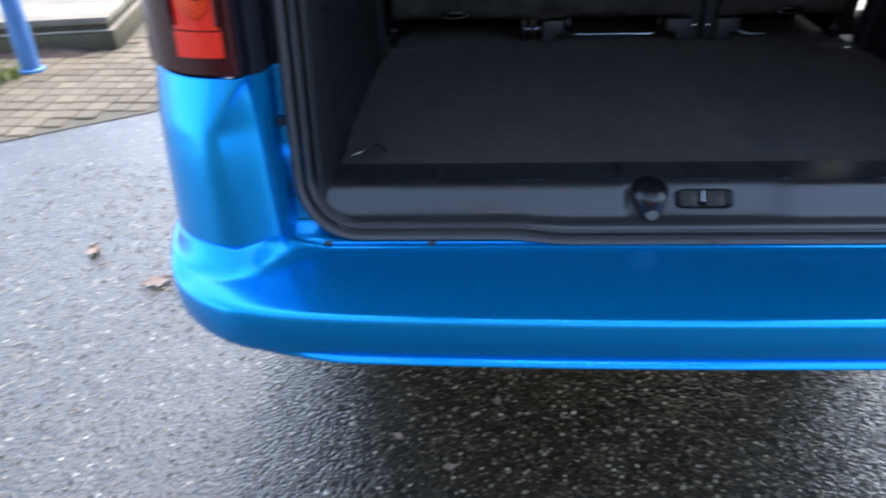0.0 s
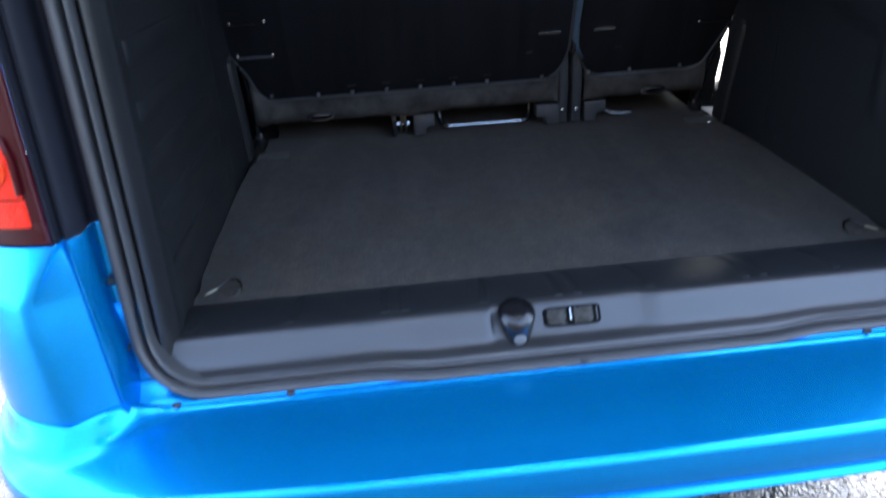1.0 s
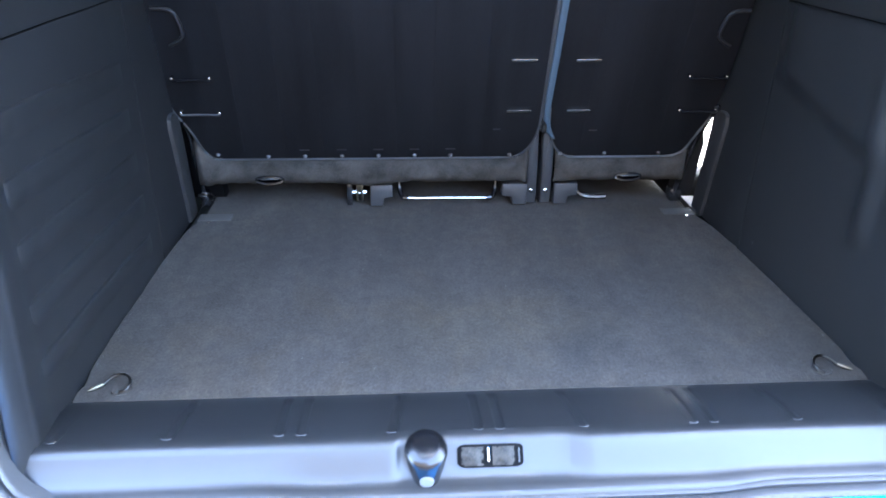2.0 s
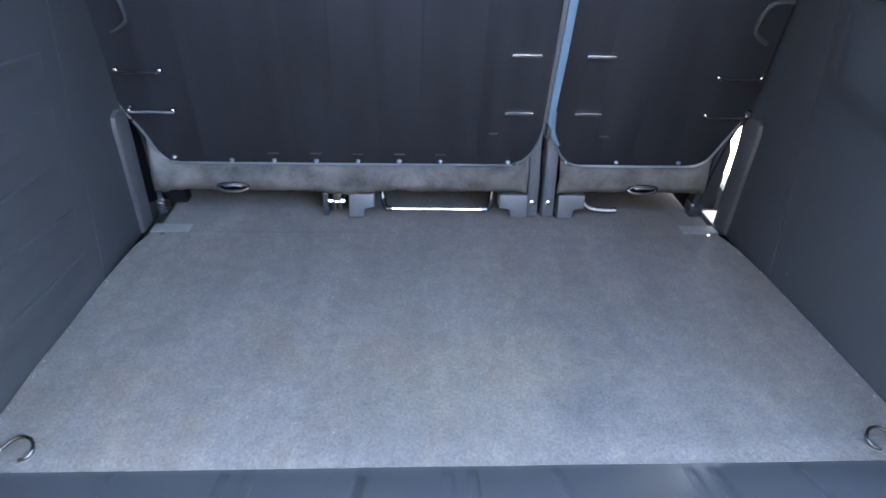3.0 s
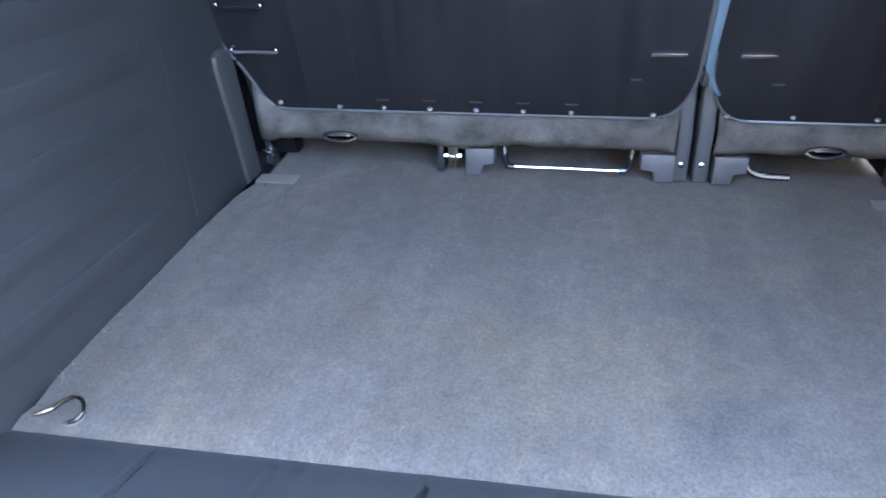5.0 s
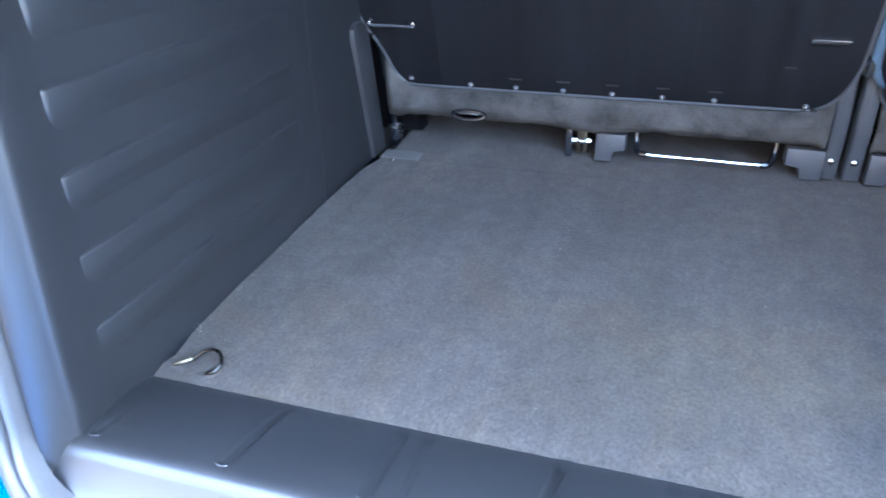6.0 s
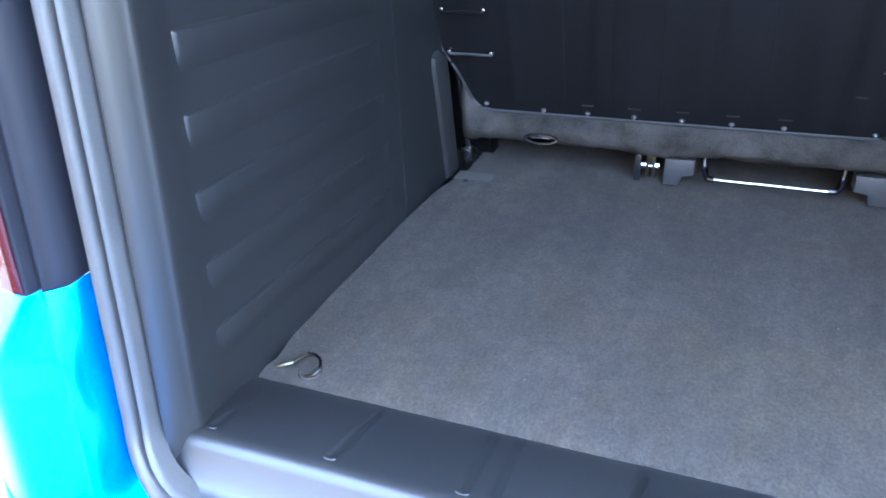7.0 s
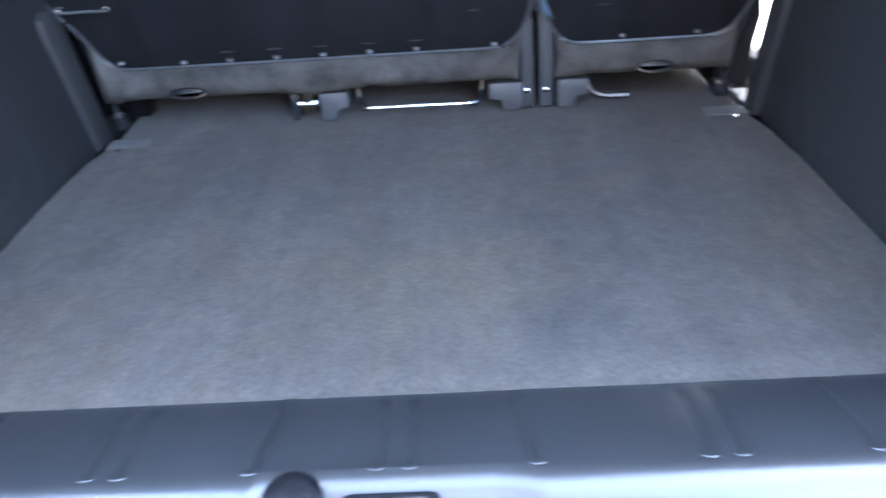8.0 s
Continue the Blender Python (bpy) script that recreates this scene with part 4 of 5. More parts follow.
def staple(x0, x1, z, seat, flat, wire=None):
    """A bright clip on the seat's back: a flat strip or a bent wire."""
    if flat:
        outline = [(x0, z - 0.0032), (x1, z - 0.0032), (x1 + 0.003, z + 0.0032), (x0 + 0.001, z + 0.0032)]
        part("clip_strip", plate(outline, lambda a, b, d: on_seat(a, b, 0.005 - d), 0.006, r=0.0012), CHROME, seat, "bright metal clip strip")
    else:
        pts = smooth_path([on_seat(x0, z + 0.003, 0.0), on_seat(x0, z + 0.002, 0.011), on_seat(x0 + 0.006, z, 0.013), on_seat((x0 + x1) / 2, z, 0.012), on_seat(x1 - 0.005, z - 0.001, 0.012), on_seat(x1, z - 0.001, 0.010), on_seat(x1, z - 0.001, 0.0)], 3)
        bar = part("anchor_wire", tube(pts, 0.0024, 7), wire or STEELGREY, seat, "thin steel anchor wire")
        for x in (x0, x1):
            part("wire_end", box(x - 0.003, x + 0.003, seat_y(z) - 0.013, seat_y(z) - 0.002, z - 0.003, z + 0.0025, 0.001), CHROME, bar)


def stud(x, z, seat, w=0.005):
    rings = [[on_seat(x + r * 1.3 * math.cos(a), z + r * math.sin(a), o) for a in (2 * math.pi * k / 10 for k in range(10))] for r, o in ((w * 1.1, 0.0), (w, 0.003), (w * 0.7, 0.0055), (w * 0.3, 0.0065))]
    part("stud", sheet(rings, closed=True, cap=True), STUDSTEEL, seat, "small bright stud")


def tick(x, z, seat, w=0.011):
    part("slot_edge", plate([(x - w, z - 0.001), (x + w, z - 0.001), (x + w, z + 0.0012), (x - w, z + 0.0012)], lambda a, b, d: on_seat(a, b, 0.0018 - d), 0.003), PADGREY, seat)


def felt_skirt(x0, x1, rim_line, seat, seed):
    """The lumpy felt hem that hangs from the lower rim of a seat's back panel."""
    rows = []
    count = int((x1 - x0) / 0.008)
    for k in range(count + 1):
        x = x0 + (x1 - x0) * k / count
        top = lerp(rim_line, x) - 0.001
        foot = 0.6665 + 0.004 * noise.noise((x * 17, seed, 7)) + 0.0035 * noise.noise((x * 60, seed, 1)) - 0.008 * math.exp(-((x + 0.205) / 0.05) ** 2)
        end = min(1, 0.35 + 20 * (x - x0), 0.35 + 20 * (x1 - x))
        row = []
        for t, bulge in ((0, 0.0), (0.06, 0.30), (0.16, 0.62), (0.3, 0.88), (0.45, 1.0), (0.6, 1.0), (0.75, 0.88), (0.88, 0.62), (0.97, 0.25), (1.0, -0.15), (0.98, -0.9), (0.9, -1.6)):
            lump = 1 + 0.5 * noise.noise((x * 13, t * 2.2, seed)) + 0.26 * noise.noise((x * 45, t * 5, seed))
            z = top + (foot - top) * t
            row.append((x, seat_y(min(top, 0.76)) + 0.006 - 0.019 * bulge * end * lump, z))
        rows.append(row)
    return part("felt_hem", sheet(rows), FELT, seat, "lumpy grey felt hem along the panel", 80, 0.004, (0, -1, 0))


def loop_in_hem(x, seat):
    pts = [(x + 0.030 * math.cos(a), 0.6945 - 0.004 * abs(math.sin(a)), 0.6845 + 0.0085 * math.sin(a)) for a in (2 * math.pi * k / 24 for k in range(25))]
    ring = part("release_loop", tube(pts, 0.0036, 8), STOPBLACK, seat, "black oval release loop")
    rings = [[(x + r * math.cos(a), y, 0.6845 + r * 0.24 * math.sin(a)) for a in (2 * math.pi * k / 20 for k in range(20))] for r, y in ((0.028, 0.697), (0.004, 0.697))]
    part("loop_slot", sheet(rings, closed=True, cap=True), BLACKHOLE, ring)
    # glint in the loop, put in as a chrome strip
    part("loop_glint", tube([(x - 0.018, 0.691, 0.687), (x, 0.6895, 0.6885), (x + 0.020, 0.691, 0.687)], 0.0022, 6), CHROME, ring, "bright strip standing in for the loop's highlight")


def hinge_post(x0, x1, seat):
    """A tall rounded cover at the foot of the seat."""
    outline = [(x0, 0.604), (x1, 0.604), (x1 - 0.003, 0.70), (x1 - 0.009, 0.79), (x1 - 0.013, 0.803), (x1 - 0.020, 0.808), (x0 + 0.004, 0.806), (x0 - 0.004, 0.797), (x0 - 0.008, 0.785), (x0 - 0.003, 0.70)]
    post = part("hinge_cover", plate(outline, lambda a, b, d: Vector((a, 0.728 - 0.16 * (b - 0.62) + d, b)), 0.05, r=0.006), STEELGREY, seat, "grey steel hinge cover")
    cx = (x0 + x1) / 2
    rings = [[(cx - 0.002 + r * math.cos(a), 0.7285 - d, 0.640 + r * math.sin(a)) for a in (2 * math.pi * k / 12 for k in range(12))] for r, d in ((0.006, 0.0), (0.006, 0.004), (0.004, 0.006), (0.0015, 0.0065))]
    part("rivet_head", sheet(rings, closed=True, cap=True), CHROME, post, "bright rivet head")
    return post


def foot_bracket(x0, x1, seat, notch_left):
    """An L-shaped steel bracket: a plate with a step at its lower side."""
    xa, xb = (x0, x1)
    xm = x0 + 0.45 * (x1 - x0)
    if notch_left:
        outline = [(xm, 0.605), (xb, 0.605), (xb, 0.658), (xa, 0.658), (xa, 0.628), (xm - 0.004, 0.624)]
    else:
        xm = x1 - 0.45 * (x1 - x0)
        outline = [(xa, 0.605), (xm, 0.605), (xm + 0.004, 0.624), (xb, 0.628), (xb, 0.658), (xa, 0.658)]
    return part("floor_bracket", plate(outline, lambda a, b, d: Vector((a, 0.722 + d, b)), 0.035, r=0.003), STEELGREY, seat, "grey L-shaped steel floor bracket")


# double seat
seat = thing("double_rear_seat", (-0.2, 0.85, 0.6), "black double rear seat seen from behind, backrest upright", "car seat", "rear seats")
outline = [(-0.612, 1.46), (-0.611, 0.870), (-0.601, 0.843), (-0.583, 0.811), (-0.570, 0.780), (-0.560, 0.753), (-0.545, 0.735), (-0.518, 0.727), (0.115, 0.727), (0.145, 0.730), (0.166, 0.739), (0.181, 0.757), (0.191, 0.780), (0.197, 0.805), (0.198, 0.83), (0.198, 1.0), (0.198, 1.46)]
back = part("back_panel", plate(outline[::-1], lambda a, b, d: on_seat(a, b, -d), 0.10, r=0.004), SEATBACK, seat, "flat black backrest panel")
rim = smooth_path([on_seat(a, b, -0.001) for a, b in outline[1:]], 2)
part("panel_rim", tube(rim, 0.0028, 6), STEELGREY, seat, "thin grey rim of the panel")
felt_skirt(-0.579, 0.179, [(-0.580, 0.795), (-0.570, 0.780), (-0.560, 0.753), (-0.545, 0.735), (-0.518, 0.727), (0.115, 0.727), (0.145, 0.730), (0.166, 0.739), (0.181, 0.757), (0.188, 0.775)], seat, 2.0)
loop_in_hem(-0.418, seat)
for k, x in enumerate((-0.530, -0.418, -0.335, -0.251, -0.168, -0.085, -0.002, 0.136)):
    stud(x, 0.736 if k else 0.742, seat, 0.0036)
    if 2 <= k <= 6:
        tick(x, 0.752, seat)
tick(0.100, 0.803, seat, 0.008)
staple(-0.588, -0.511, 0.930, seat, False, STOPBLACK)
staple(-0.586, -0.506, 0.850, seat, False)
staple(0.117, 0.170, 0.969, seat, True)
staple(0.117, 0.170, 0.850, seat, True)
for x in (-0.47, -0.376, -0.293, -0.21, -0.127, -0.044, 0.07):
    line = sheet([[on_seat(x - 0.0009, z, -0.0002), on_seat(x, z, 0.0004), on_seat(x + 0.0009, z, -0.0002)] for z in (0.745, 0.9, 1.05, 1.45)])
    part("panel_line", line, SEATBACK, back)
part("seat_base", box(-0.60, 0.20, 0.93, 1.35, 0.38, 0.70, 0.02), BLACKHOLE, seat)
part("cushion", box(-0.60, 0.20, 0.785, 1.38, 0.668, 0.86, 0.03), SEATBACK, seat, "thick black seat cushion")
hinge_post(0.185, 0.210, seat)
foot_bracket(0.126, 0.185, seat, True)
foot_bracket(-0.190, -0.137, seat, False)
pin = part("lock_pin", tube([(-0.236, 0.745, 0.632), (-0.224, 0.745, 0.632), (-0.222, 0.745, 0.632), (-0.200, 0.745, 0.632)], [0.006, 0.006, 0.008, 0.008], 10), CHROME, seat, "bright lock pin")
for x in (-0.222, -0.210):
    part("pin_plate", box(x - 0.002, x + 0.002, 0.735, 0.755, 0.612, 0.660, 0.001), ZINC, pin)
part("pin_tab", box(-0.2235, -0.2105, 0.730, 0.734, 0.640, 0.664, 0.001), ZINC, pin, "bright zinc tab")
part("pin_bracket", box(-0.246, -0.233, 0.735, 0.77, 0.602, 0.66, 0.003), GLOSSBLACK, pin)
pts = smooth_path([(-0.122, 0.765, 0.662), (-0.120, 0.757, 0.636), (-0.115, 0.744, 0.622), (-0.100, 0.738, 0.6185), (0.0, 0.738, 0.618), (0.090, 0.738, 0.6175), (0.107, 0.744, 0.621), (0.113, 0.757, 0.636), (0.115, 0.765, 0.662)], 4)
# one bar in two materials: chrome for its highlight, black for its dark ends
bar = part("fold_bar_glint", tube(pts[12:21], 0.0028, 10), CHROME, seat, "fold-down bar, its highlight made as bright steel")
part("bar_leg", tube(pts[:13], 0.0056, 10), STOPBLACK, bar, "dark end of the fold-down bar")
part("bar_leg", tube(pts[20:], 0.0056, 10), STOPBLACK, bar, "dark end of the fold-down bar")
pts = smooth_path([on_seat(-0.592, 0.828, 0.0), Vector((-0.588, 0.713, 0.79)), Vector((-0.586, 0.733, 0.70)), Vector((-0.583, 0.743, 0.640))], 4)
part("side_strut", tube(pts, [0.004] + [0.0055] * (len(pts) - 1), 8), GLOSSBLACK, seat, "black seat side strut")
foot = part("strut_foot", box(-0.590, -0.572, 0.735, 0.765, 0.602, 0.640, 0.005), GLOSSBLACK, seat)
part("foot_bolt", tube([(-0.594, 0.733, 0.634), (-0.580, 0.731, 0.631), (-0.574, 0.731, 0.630)], [0.003, 0.0045, 0.002], 8), STEEL, foot, "small steel bolt")
part("foot_spring", tube([(-0.566 + 0.006 * math.cos(a), 0.735 + 0.004 * math.sin(a), 0.618 + 0.0011 * a) for a in np.linspace(0, 18, 40)], 0.0016, 6), STEEL, foot, "small coil spring")
for x0 in (-0.596,):
    pts = smooth_path([on_seat(x0, 1.076, 0.004), on_seat(x0 + 0.034, 1.073, 0.004), on_seat(x0 + 0.047, 1.055, 0.004), on_seat(x0 + 0.049, 1.02, 0.004), on_seat(x0 + 0.02, 1.0, 0.004)], 4)
    part("top_latch", tube(pts, 0.004, 8), TRIM, seat, "black moulded latch surround")

# side frame, widened outwards in matt black to block the lit gap beside the seat
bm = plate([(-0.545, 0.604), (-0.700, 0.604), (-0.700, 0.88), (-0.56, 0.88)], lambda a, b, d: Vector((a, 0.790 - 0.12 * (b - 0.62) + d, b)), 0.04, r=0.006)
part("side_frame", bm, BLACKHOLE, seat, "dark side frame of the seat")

# single seat
seat = thing("single_rear_seat", (0.41, 0.85, 0.6), "black single rear seat beside the double one, backrest upright", "car seat", "rear seats")
outline = [(0.219, 1.46), (0.216, 1.0), (0.216, 0.855), (0.219, 0.815), (0.226, 0.785), (0.237, 0.760), (0.252, 0.741), (0.272, 0.730), (0.30, 0.727), (0.50, 0.727), (0.530, 0.731), (0.548, 0.742), (0.560, 0.765), (0.572, 0.795), (0.585, 0.825), (0.593, 0.85), (0.600, 0.90), (0.602, 1.46)]
back = part("back_panel", plate(outline, lambda a, b, d: on_seat(a, b, -d), 0.10, r=0.004), SEATBACK, seat, "flat black backrest panel")
rim = smooth_path([on_seat(a, b, -0.001) for a, b in outline[2:16]], 2)
part("panel_rim", tube(rim, 0.0028, 6), STEELGREY, seat, "thin grey rim of the panel")
rows = []
for x, z, w in ((0.213, 1.46, 0.0085), (0.2125, 1.1, 0.0085), (0.2115, 0.98, 0.008), (0.2095, 0.90, 0.008), (0.209, 0.86, 0.0075), (0.210, 0.83, 0.007), (0.216, 0.808, 0.0065), (0.224, 0.792, 0.006), (0.232, 0.780, 0.005)):
    rows.append([on_seat(x + w * a, z, 0.004 + 0.003 * g) for a, g in ((-1, -1.5), (-0.85, 0.3), (0, 1), (0.85, 0.3), (1, -1.5))])
part("edge_band", sheet(rows), EDGEBLUE, seat, "pale blue edging band along the gap", solid=0.002)
felt_skirt(0.2455, 0.556, [(0.226, 0.785), (0.237, 0.760), (0.252, 0.741), (0.272, 0.730), (0.30, 0.727), (0.50, 0.727), (0.530, 0.731), (0.548, 0.742), (0.556, 0.757)], seat, 5.0)
loop_in_hem(0.418, seat)
for x in (0.255, 0.36, 0.49):
    stud(x, 0.738, seat, 0.0034)
tick(0.322, 0.799, seat, 0.009)
staple(0.254, 0.306, 0.969, seat, True)
staple(0.252, 0.303, 0.850, seat, True)
staple(0.507, 0.588, 0.933, seat, False, STOPBLACK)
staple(0.507, 0.590, 0.852, seat, False, STOPBLACK)
for x in (0.30, 0.39, 0.48):
    line = sheet([[on_seat(x - 0.0009, z, -0.0002), on_seat(x, z, 0.0004), on_seat(x + 0.0009, z, -0.0002)] for z in (0.745, 0.9, 1.05, 1.45)])
    part("panel_line", line, SEATBACK, back)
part("seat_base", box(0.21, 0.545, 0.93, 1.35, 0.38, 0.70, 0.02), BLACKHOLE, seat)
part("cushion", box(0.21, 0.545, 0.785, 1.38, 0.668, 0.86, 0.03), SEATBACK, seat, "thick black seat cushion")
hinge_post(0.2195, 0.2455, seat)
foot_bracket(0.252, 0.308, seat, False)
pts = smooth_path([(0.316, 0.775, 0.628), (0.325, 0.767, 0.614), (0.350, 0.762, 0.608), (0.390, 0.760, 0.608)], 4)
lever = part("release_handle", tube(pts, [0.0045] * 5 + [0.0068] * 8, 8), GLOSSBLACK, seat, "black release handle")
# highlight on the black handle, modelled as a thin chrome strip
part("handle_glint", tube([(0.336, 0.7575, 0.6155), (0.350, 0.7565, 0.6135), (0.386, 0.7550, 0.6135)], [0.001, 0.0022, 0.0016], 6), CHROME, lever, "bright strip standing in for the handle's highlight")
pts = smooth_path([on_seat(0.598, 0.86, 0.0), Vector((0.580, 0.700, 0.80)), Vector((0.568, 0.718, 0.73)), Vector((0.560, 0.733, 0.66)), Vector((0.556, 0.742, 0.625))], 4)
part("side_strut", tube(pts, [0.005] + [0.007] * (len(pts) - 1), 8), GLOSSBLACK, seat, "black seat side strut")
part("strut_foot", box(0.545, 0.575, 0.735, 0.77, 0.601, 0.636, 0.006), GLOSSBLACK, seat)
pts = smooth_path([on_seat(0.596, 1.076, 0.004), on_seat(0.562, 1.073, 0.004), on_seat(0.549, 1.055, 0.004), on_seat(0.547, 1.02, 0.004), on_seat(0.576, 1.0, 0.004)], 4)
part("top_latch", tube(pts, 0.004, 8), TRIM, seat, "black moulded latch surround")
bm = plate([(0.548, 0.622), (0.599, 0.622), (0.600, 0.66), (0.602, 0.716), (0.6045, 0.752), (0.597, 0.785), (0.606, 0.808), (0.612, 0.822), (0.613, 0.838), (0.56, 0.84)], lambda a, b, d: Vector((a, 0.738 - 0.12 * (b - 0.62) + d, b)), 0.03, r=0.004)
part("side_frame", bm, TRIM, seat, "dark side frame of the seat")
pin = [Vector((0.2075, 0.690, 0.800)), Vector((0.2075, 0.684, 0.812)), Vector((0.208, 0.680, 0.832))]
part("gap_strip", plate([(0.1965, 0.83), (0.2050, 0.83), (0.2060, 1.0), (0.2060, 1.46), (0.1985, 1.46), (0.1985, 1.0)], lambda a, b, d: on_seat(a, b, 0.001 - d), 0.02, r=0.002), STEELGREY, seat, "grey strip beside the gap")
# black plate added behind the gap, blocks the bright windscreen
part("gap_blocker", plate([(0.186, 0.74), (0.232, 0.74), (0.236, 1.46), (0.186, 1.46)], lambda a, b, d: on_seat(a, b, -0.035 - d), 0.01), BLACKHOLE, seat, "black plate added to block light through the gap between the seats")
# black plate added under the seat's side to keep door light off the carpet
part("side_light_block", box(0.549, 0.557, 0.765, 0.95, 0.606, 0.72, 0.002), BLACKHOLE, seat, "black plate added to block door light under the seat")
part("guide_pin", tube(pin, [0.009, 0.008, 0.003], 5), CHROME, seat, "bright guide pin in the gap")
bm = sheet([[(0.553 + 0.03 * u, 0.795 + 0.03 * v, 0.606 + 0.012 * math.sin(math.pi * u) * math.sin(math.pi * v)) for u in (0, 0.25, 0.5, 0.75, 1)] for v in (0, 0.25, 0.5, 0.75, 1)])
part("tread_plate", box(0.598, 0.640, 0.700, 0.80, 0.576, 0.592, 0.003), PALEPLATE, seat, "pale tread plate at the side door")
part("floor_cap", bm, PALECAP, seat, "pale plastic floor cap", solid=0.002)

# ---- roadside behind the van ----
step = thing("concrete_step", (-2.6, 3.3, 0), "weathered concrete step with a light slab on top", "step")
turn = Matrix.Translation((-2.36, 2.80, 0)) @ Matrix.Rotation(radians(9), 4, "Z")
for name, size, r, material, label in (("riser", (-0.62, 0.030, -0.030, 1.60, 0.0, 0.108), 0.008, MOSSY, "dark mossy lower block"), ("ledge", (-0.62, 0.032, -0.032, 1.60, 0.108, 0.118), 0.004, CONCRETE, "pale worn edge of the lower block"),
                                       ("upper_block", (-0.62, 0.0, 0.0, 1.60, 0.118, 0.146), 0.004, MOSSY, ""), ("slab", (-0.64, 0.010, -0.012, 0.37, 0.146, 0.184), 0.006, CONCRETE, "pale concrete slab"), ("slab", (-0.64, 0.010, 0.376, 1.62, 0.146, 0.183), 0.006, CONCRETE, "pale concrete slab")):
    bm = box(*size, r)
    bmesh.ops.transform(bm, matrix=turn, verts=bm.verts)
    part(name, bm, material, step, label)
post = thing("blue_post", (-2.63, 2.42, 0), "light blue painted steel post on the pavement", "post")
part("tube", tube([(-2.63, 2.42, 0.0), (-2.63, 2.42, 1.0), (-2.63, 2.42, 2.2)], 0.048, 18), POLEBLUE, post)
part("collar", tube([(-2.63, 2.42, 0.0), (-2.63, 2.42, 0.02), (-2.63, 2.42, 0.026)], [0.066, 0.064, 0.05], 18), POLEBLUE, post)
bm = box(-3.6, -2.78, 2.30, 2.42, 0.0, 0.16, 0.02)
bmesh.ops.transform(bm, matrix=Matrix.Translation((-2.78, 2.36, 0)) @ Matrix.Rotation(radians(28), 4, "Z") @ Matrix.Translation((2.78, -2.36, 0)), verts=bm.verts)
lone("kerb_stone", bm, CONCRETE, "pale grey kerb stone beside the post", "kerb")

rng = random.Random(4)
bm = bmesh.new()
rows = []
for j in range(9):
    row = []
    for i in range(25):
        u, v = i / 24, j / 8
        swell = (math.sin(math.pi * u) * math.sin(math.pi * v)) ** 0.5
        row.append((-3.02 + 0.56 * u, 2.60 + 0.24 * v + 0.03 * u, 0.004 + 0.055 * swell * (0.5 + 0.5 * v) + 0.03 * swell * noise.noise((i * 0.9, j * 0.9, 2))))
    rows.append(row)
lone("soil_bed", sheet(rows, bm), SOIL, "dark damp soil with rotting leaves", "soil", kind="stuff")
bm = bmesh.new()
for k in range(240):
    x, y = rng.uniform(-3.1, -2.62), rng.uniform(1.95, 2.4)
    h, a = rng.uniform(0.02, 0.07), rng.uniform(0, 6.28)
    dx, dy, w = math.cos(a) * h * 0.7, math.sin(a) * h * 0.7, rng.uniform(0.005, 0.012)
    px, py = -math.sin(a) * w, math.cos(a) * w
    sheet([[(x - px * 0.4, y - py * 0.4, 0.0), (x + px * 0.4, y + py * 0.4, 0.0)], [(x + dx * 0.5 - px, y + dy * 0.5 - py, h * 0.7), (x + dx * 0.5 + px, y + dy * 0.5 + py, h * 0.7)], [(x + dx - px * 0.1, y + dy - py * 0.1, h), (x + dx + px * 0.1, y + dy + py * 0.1, h)]], bm)
lone("weeds", bm, WEED, "yellow-green weeds growing at the pavement edge", "weeds", kind="stuff")


def dead_leaf(x, y, size, turn_deg, curl, label):
    """A curled dead leaf with a stalk."""
    bm = bmesh.new()
    rows = []
    for u in np.linspace(-1, 1, 9):
        half = (1 - abs(u) ** 1.6) * 0.42 * (1 + 0.25 * math.cos(u * 9)) + 0.02
        rows.append([(size * (u * 0.6 + 0.04 * math.sin(v * 5)), size * half * v, 0.004 + curl * size * (0.35 * v * v + 0.18 * u * u + 0.08 * math.sin(u * 6 + v * 3))) for v in np.linspace(-1, 1, 7)])
    sheet(rows, bm)
    tube([(size * 0.55, 0, 0.006), (size * 0.8, size * 0.05, 0.008), (size * 1.0, size * 0.14, 0.004)], 0.0012, 5, bm)
    bmesh.ops.transform(bm, matrix=Matrix.Translation((x, y, 0)) @ Matrix.Rotation(radians(turn_deg), 4, "Z"), verts=bm.verts)
    lone("dead_leaf", bm, DEADLEAF, label, "leaf", "fallen leaves")


dead_leaf(-1.265, 0.495, 0.068, 30, 0.25, "brown curled dead leaf on the wet asphalt")
dead_leaf(-1.52, 0.66, 0.05, 110, 0.4, "small pale dead leaf on the wet asphalt")
dead_leaf(-0.32, 0.024, 0.02, 80, 0.3, "tiny yellowish leaf scrap on the asphalt")
dead_leaf(-0.422, -0.166, 0.022, 10, 0.3, "tiny orange-brown leaf scrap on the asphalt")
dead_leaf(-0.532, -0.083, 0.02, 160, 0.3, "tiny tan leaf scrap on the asphalt")

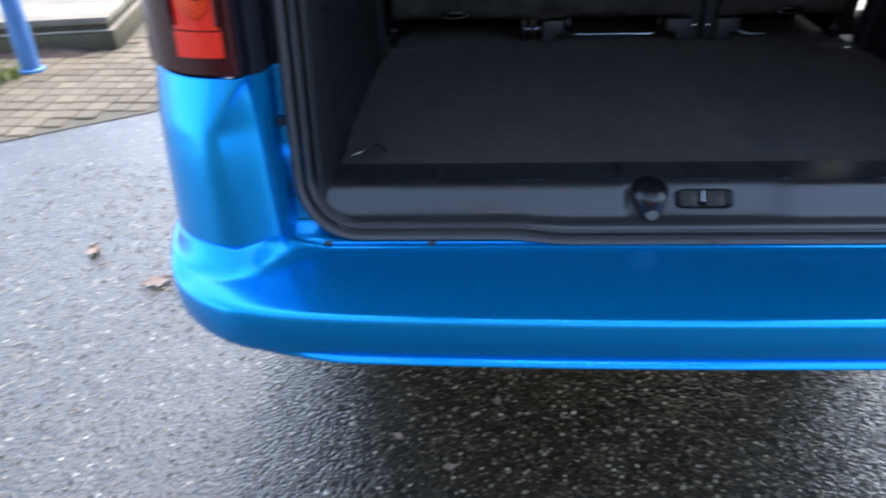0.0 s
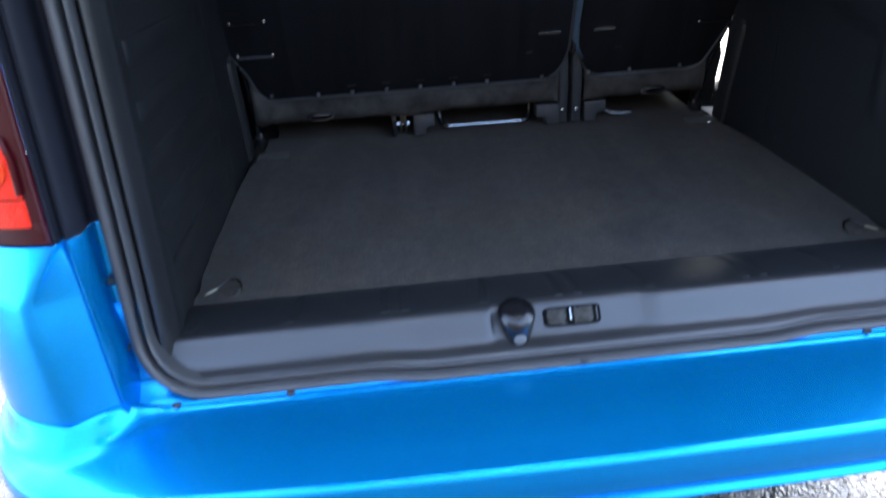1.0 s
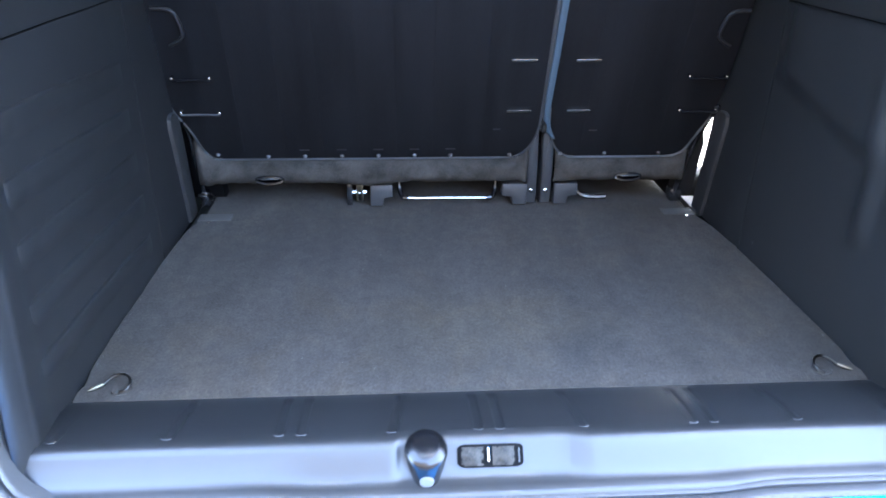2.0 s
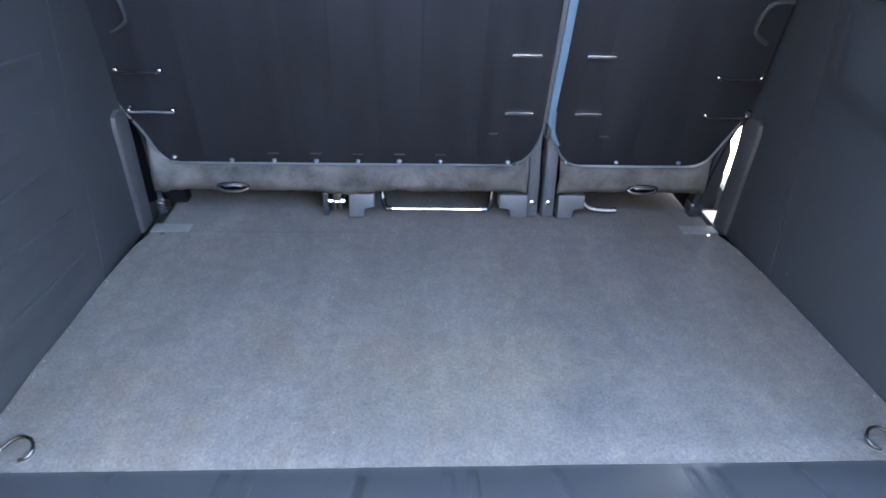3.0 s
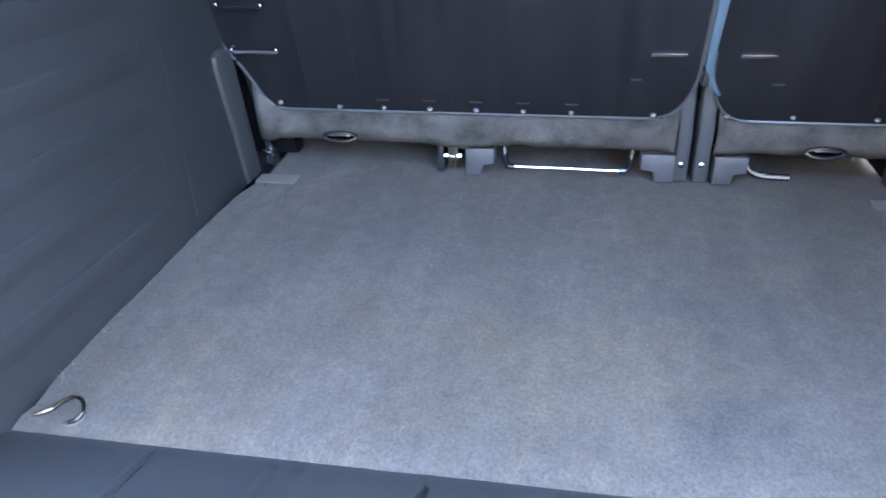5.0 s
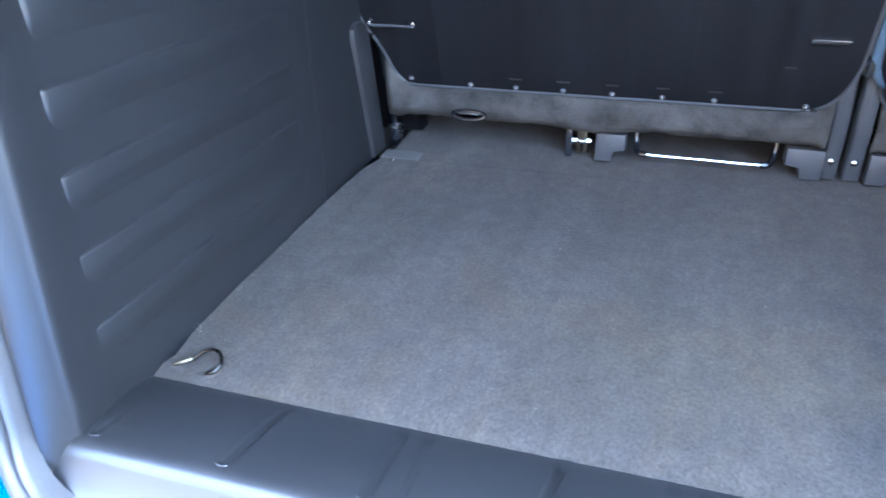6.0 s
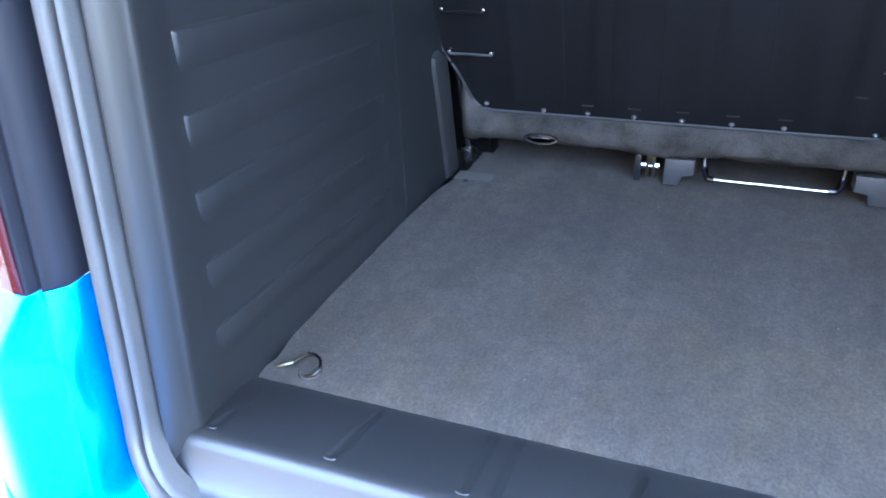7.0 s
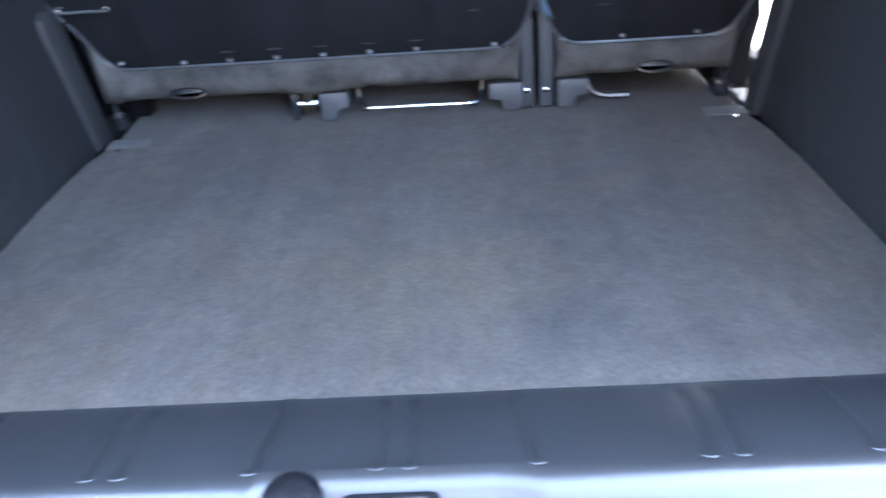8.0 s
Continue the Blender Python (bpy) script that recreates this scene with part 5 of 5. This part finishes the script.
# loose and bedded stone chips near the van
bm = bmesh.new()
rng = random.Random(11)
SHAPES = [[Vector((math.cos(a) * rng.uniform(0.7, 1.1), math.sin(a) * rng.uniform(0.5, 1.0), 0)) for a in (k * math.pi / 3 for k in range(6))] for _ in range(6)]
verts, faces = [], []
for k in range(16000):
    x, y = rng.uniform(-2.0, 0.9), rng.uniform(-0.75, 1.3)
    r = 0.0016 + 0.0040 * rng.random() ** 2
    a = rng.uniform(0, 6.28)
    ca, sa = math.cos(a), math.sin(a)
    shape = SHAPES[k % 6]
    base = len(verts)
    tilt = rng.uniform(-0.3, 0.3)
    for f, z in ((1.0, -0.0005), (0.72, r * 0.55)):
        for p in shape:
            verts.append((x + r * f * (p.x * ca - p.y * sa), y + r * f * (p.x * sa + p.y * ca), z + (tilt * p.x * r if z > 0 else 0)))
    for i in range(6):
        j = (i + 1) % 6
        faces.append((base + i, base + j, base + 6 + j, base + 6 + i))
    faces.append(tuple(base + 6 + i for i in range(6)))
me = bpy.data.meshes.new("stone_chips")
me.from_pydata(verts, [], faces)
me.materials.append(CHIP)
bm.free()
tagged(new("stone_chips", me), "pale and dark stone chips standing out of the asphalt", "gravel", kind="stuff")

# ---- brick pavement ----
pavement = thing("pavement", (-1.9, 2.2, 0), "worn beige-brown clinker pavement in straight rows, wet and weedy", "pavement", kind="structure")
AX, AY = Vector((0.84, 0.54, 0)).normalized(), Vector((-0.54, 0.84, 0)).normalized()
ORIGIN = Vector((-2.46, 1.40, 0))
bm = bmesh.new()
corners = [ORIGIN + AX * a + AY * b for a, b in ((-0.6, 0), (2.0, 0), (2.0, 2.4), (-0.6, 2.4))]
sheet([[c + Vector((0, 0, 0.003)) for c in corners[:2]], [corners[3] + Vector((0, 0, 0.003)), corners[2] + Vector((0, 0, 0.003))]], bm)
part("bedding", bm, JOINT, pavement, "dark sandy bedding between the bricks")
brick_mesh = finish(box(-0.046, 0.046, -0.0455, 0.0455, -0.03, 0.0, 0.006, seg=1), "brick", BRICK)
NORMAL = AY
rng = random.Random(7)
near, far = [], []
for row in range(26):
    for col in range(25):
        c = Vector((-3.06 + 0.098 * col + 0.004 * row, 1.16 + 0.096 * row - 0.004 * col, 0))
        if (c - ORIGIN).dot(NORMAL) < 0.055 or c.x > -0.95 or c.y > 3.45 or (c.x < -2.30 and c.y > 2.84):
            continue
        m = Matrix.Translation((c.x, c.y, 0.011 + rng.uniform(-0.003, 0.002))) @ Matrix.Rotation(0.045 + rng.uniform(-0.03, 0.03), 4, "Z") @ Matrix.Rotation(rng.uniform(-0.025, 0.025), 4, "X")
        (near if c.y < 3.0 and len(near) < 300 else far).append(m)
for m in near:
    brick = under(new("brick", brick_mesh), pavement)
    brick.matrix_basis = m
if far:
    verts, faces = [], []
    for m in far:
        base = len(verts)
        verts += [tuple(m @ v.co) for v in brick_mesh.vertices]
        faces += [tuple(base + i for i in p.vertices) for p in brick_mesh.polygons]
    me = bpy.data.meshes.new("far_bricks")
    me.from_pydata(verts, [], faces)
    me.materials.append(BRICK)
    tagged(under(new("far_bricks", me), pavement), "", kind="stuff")
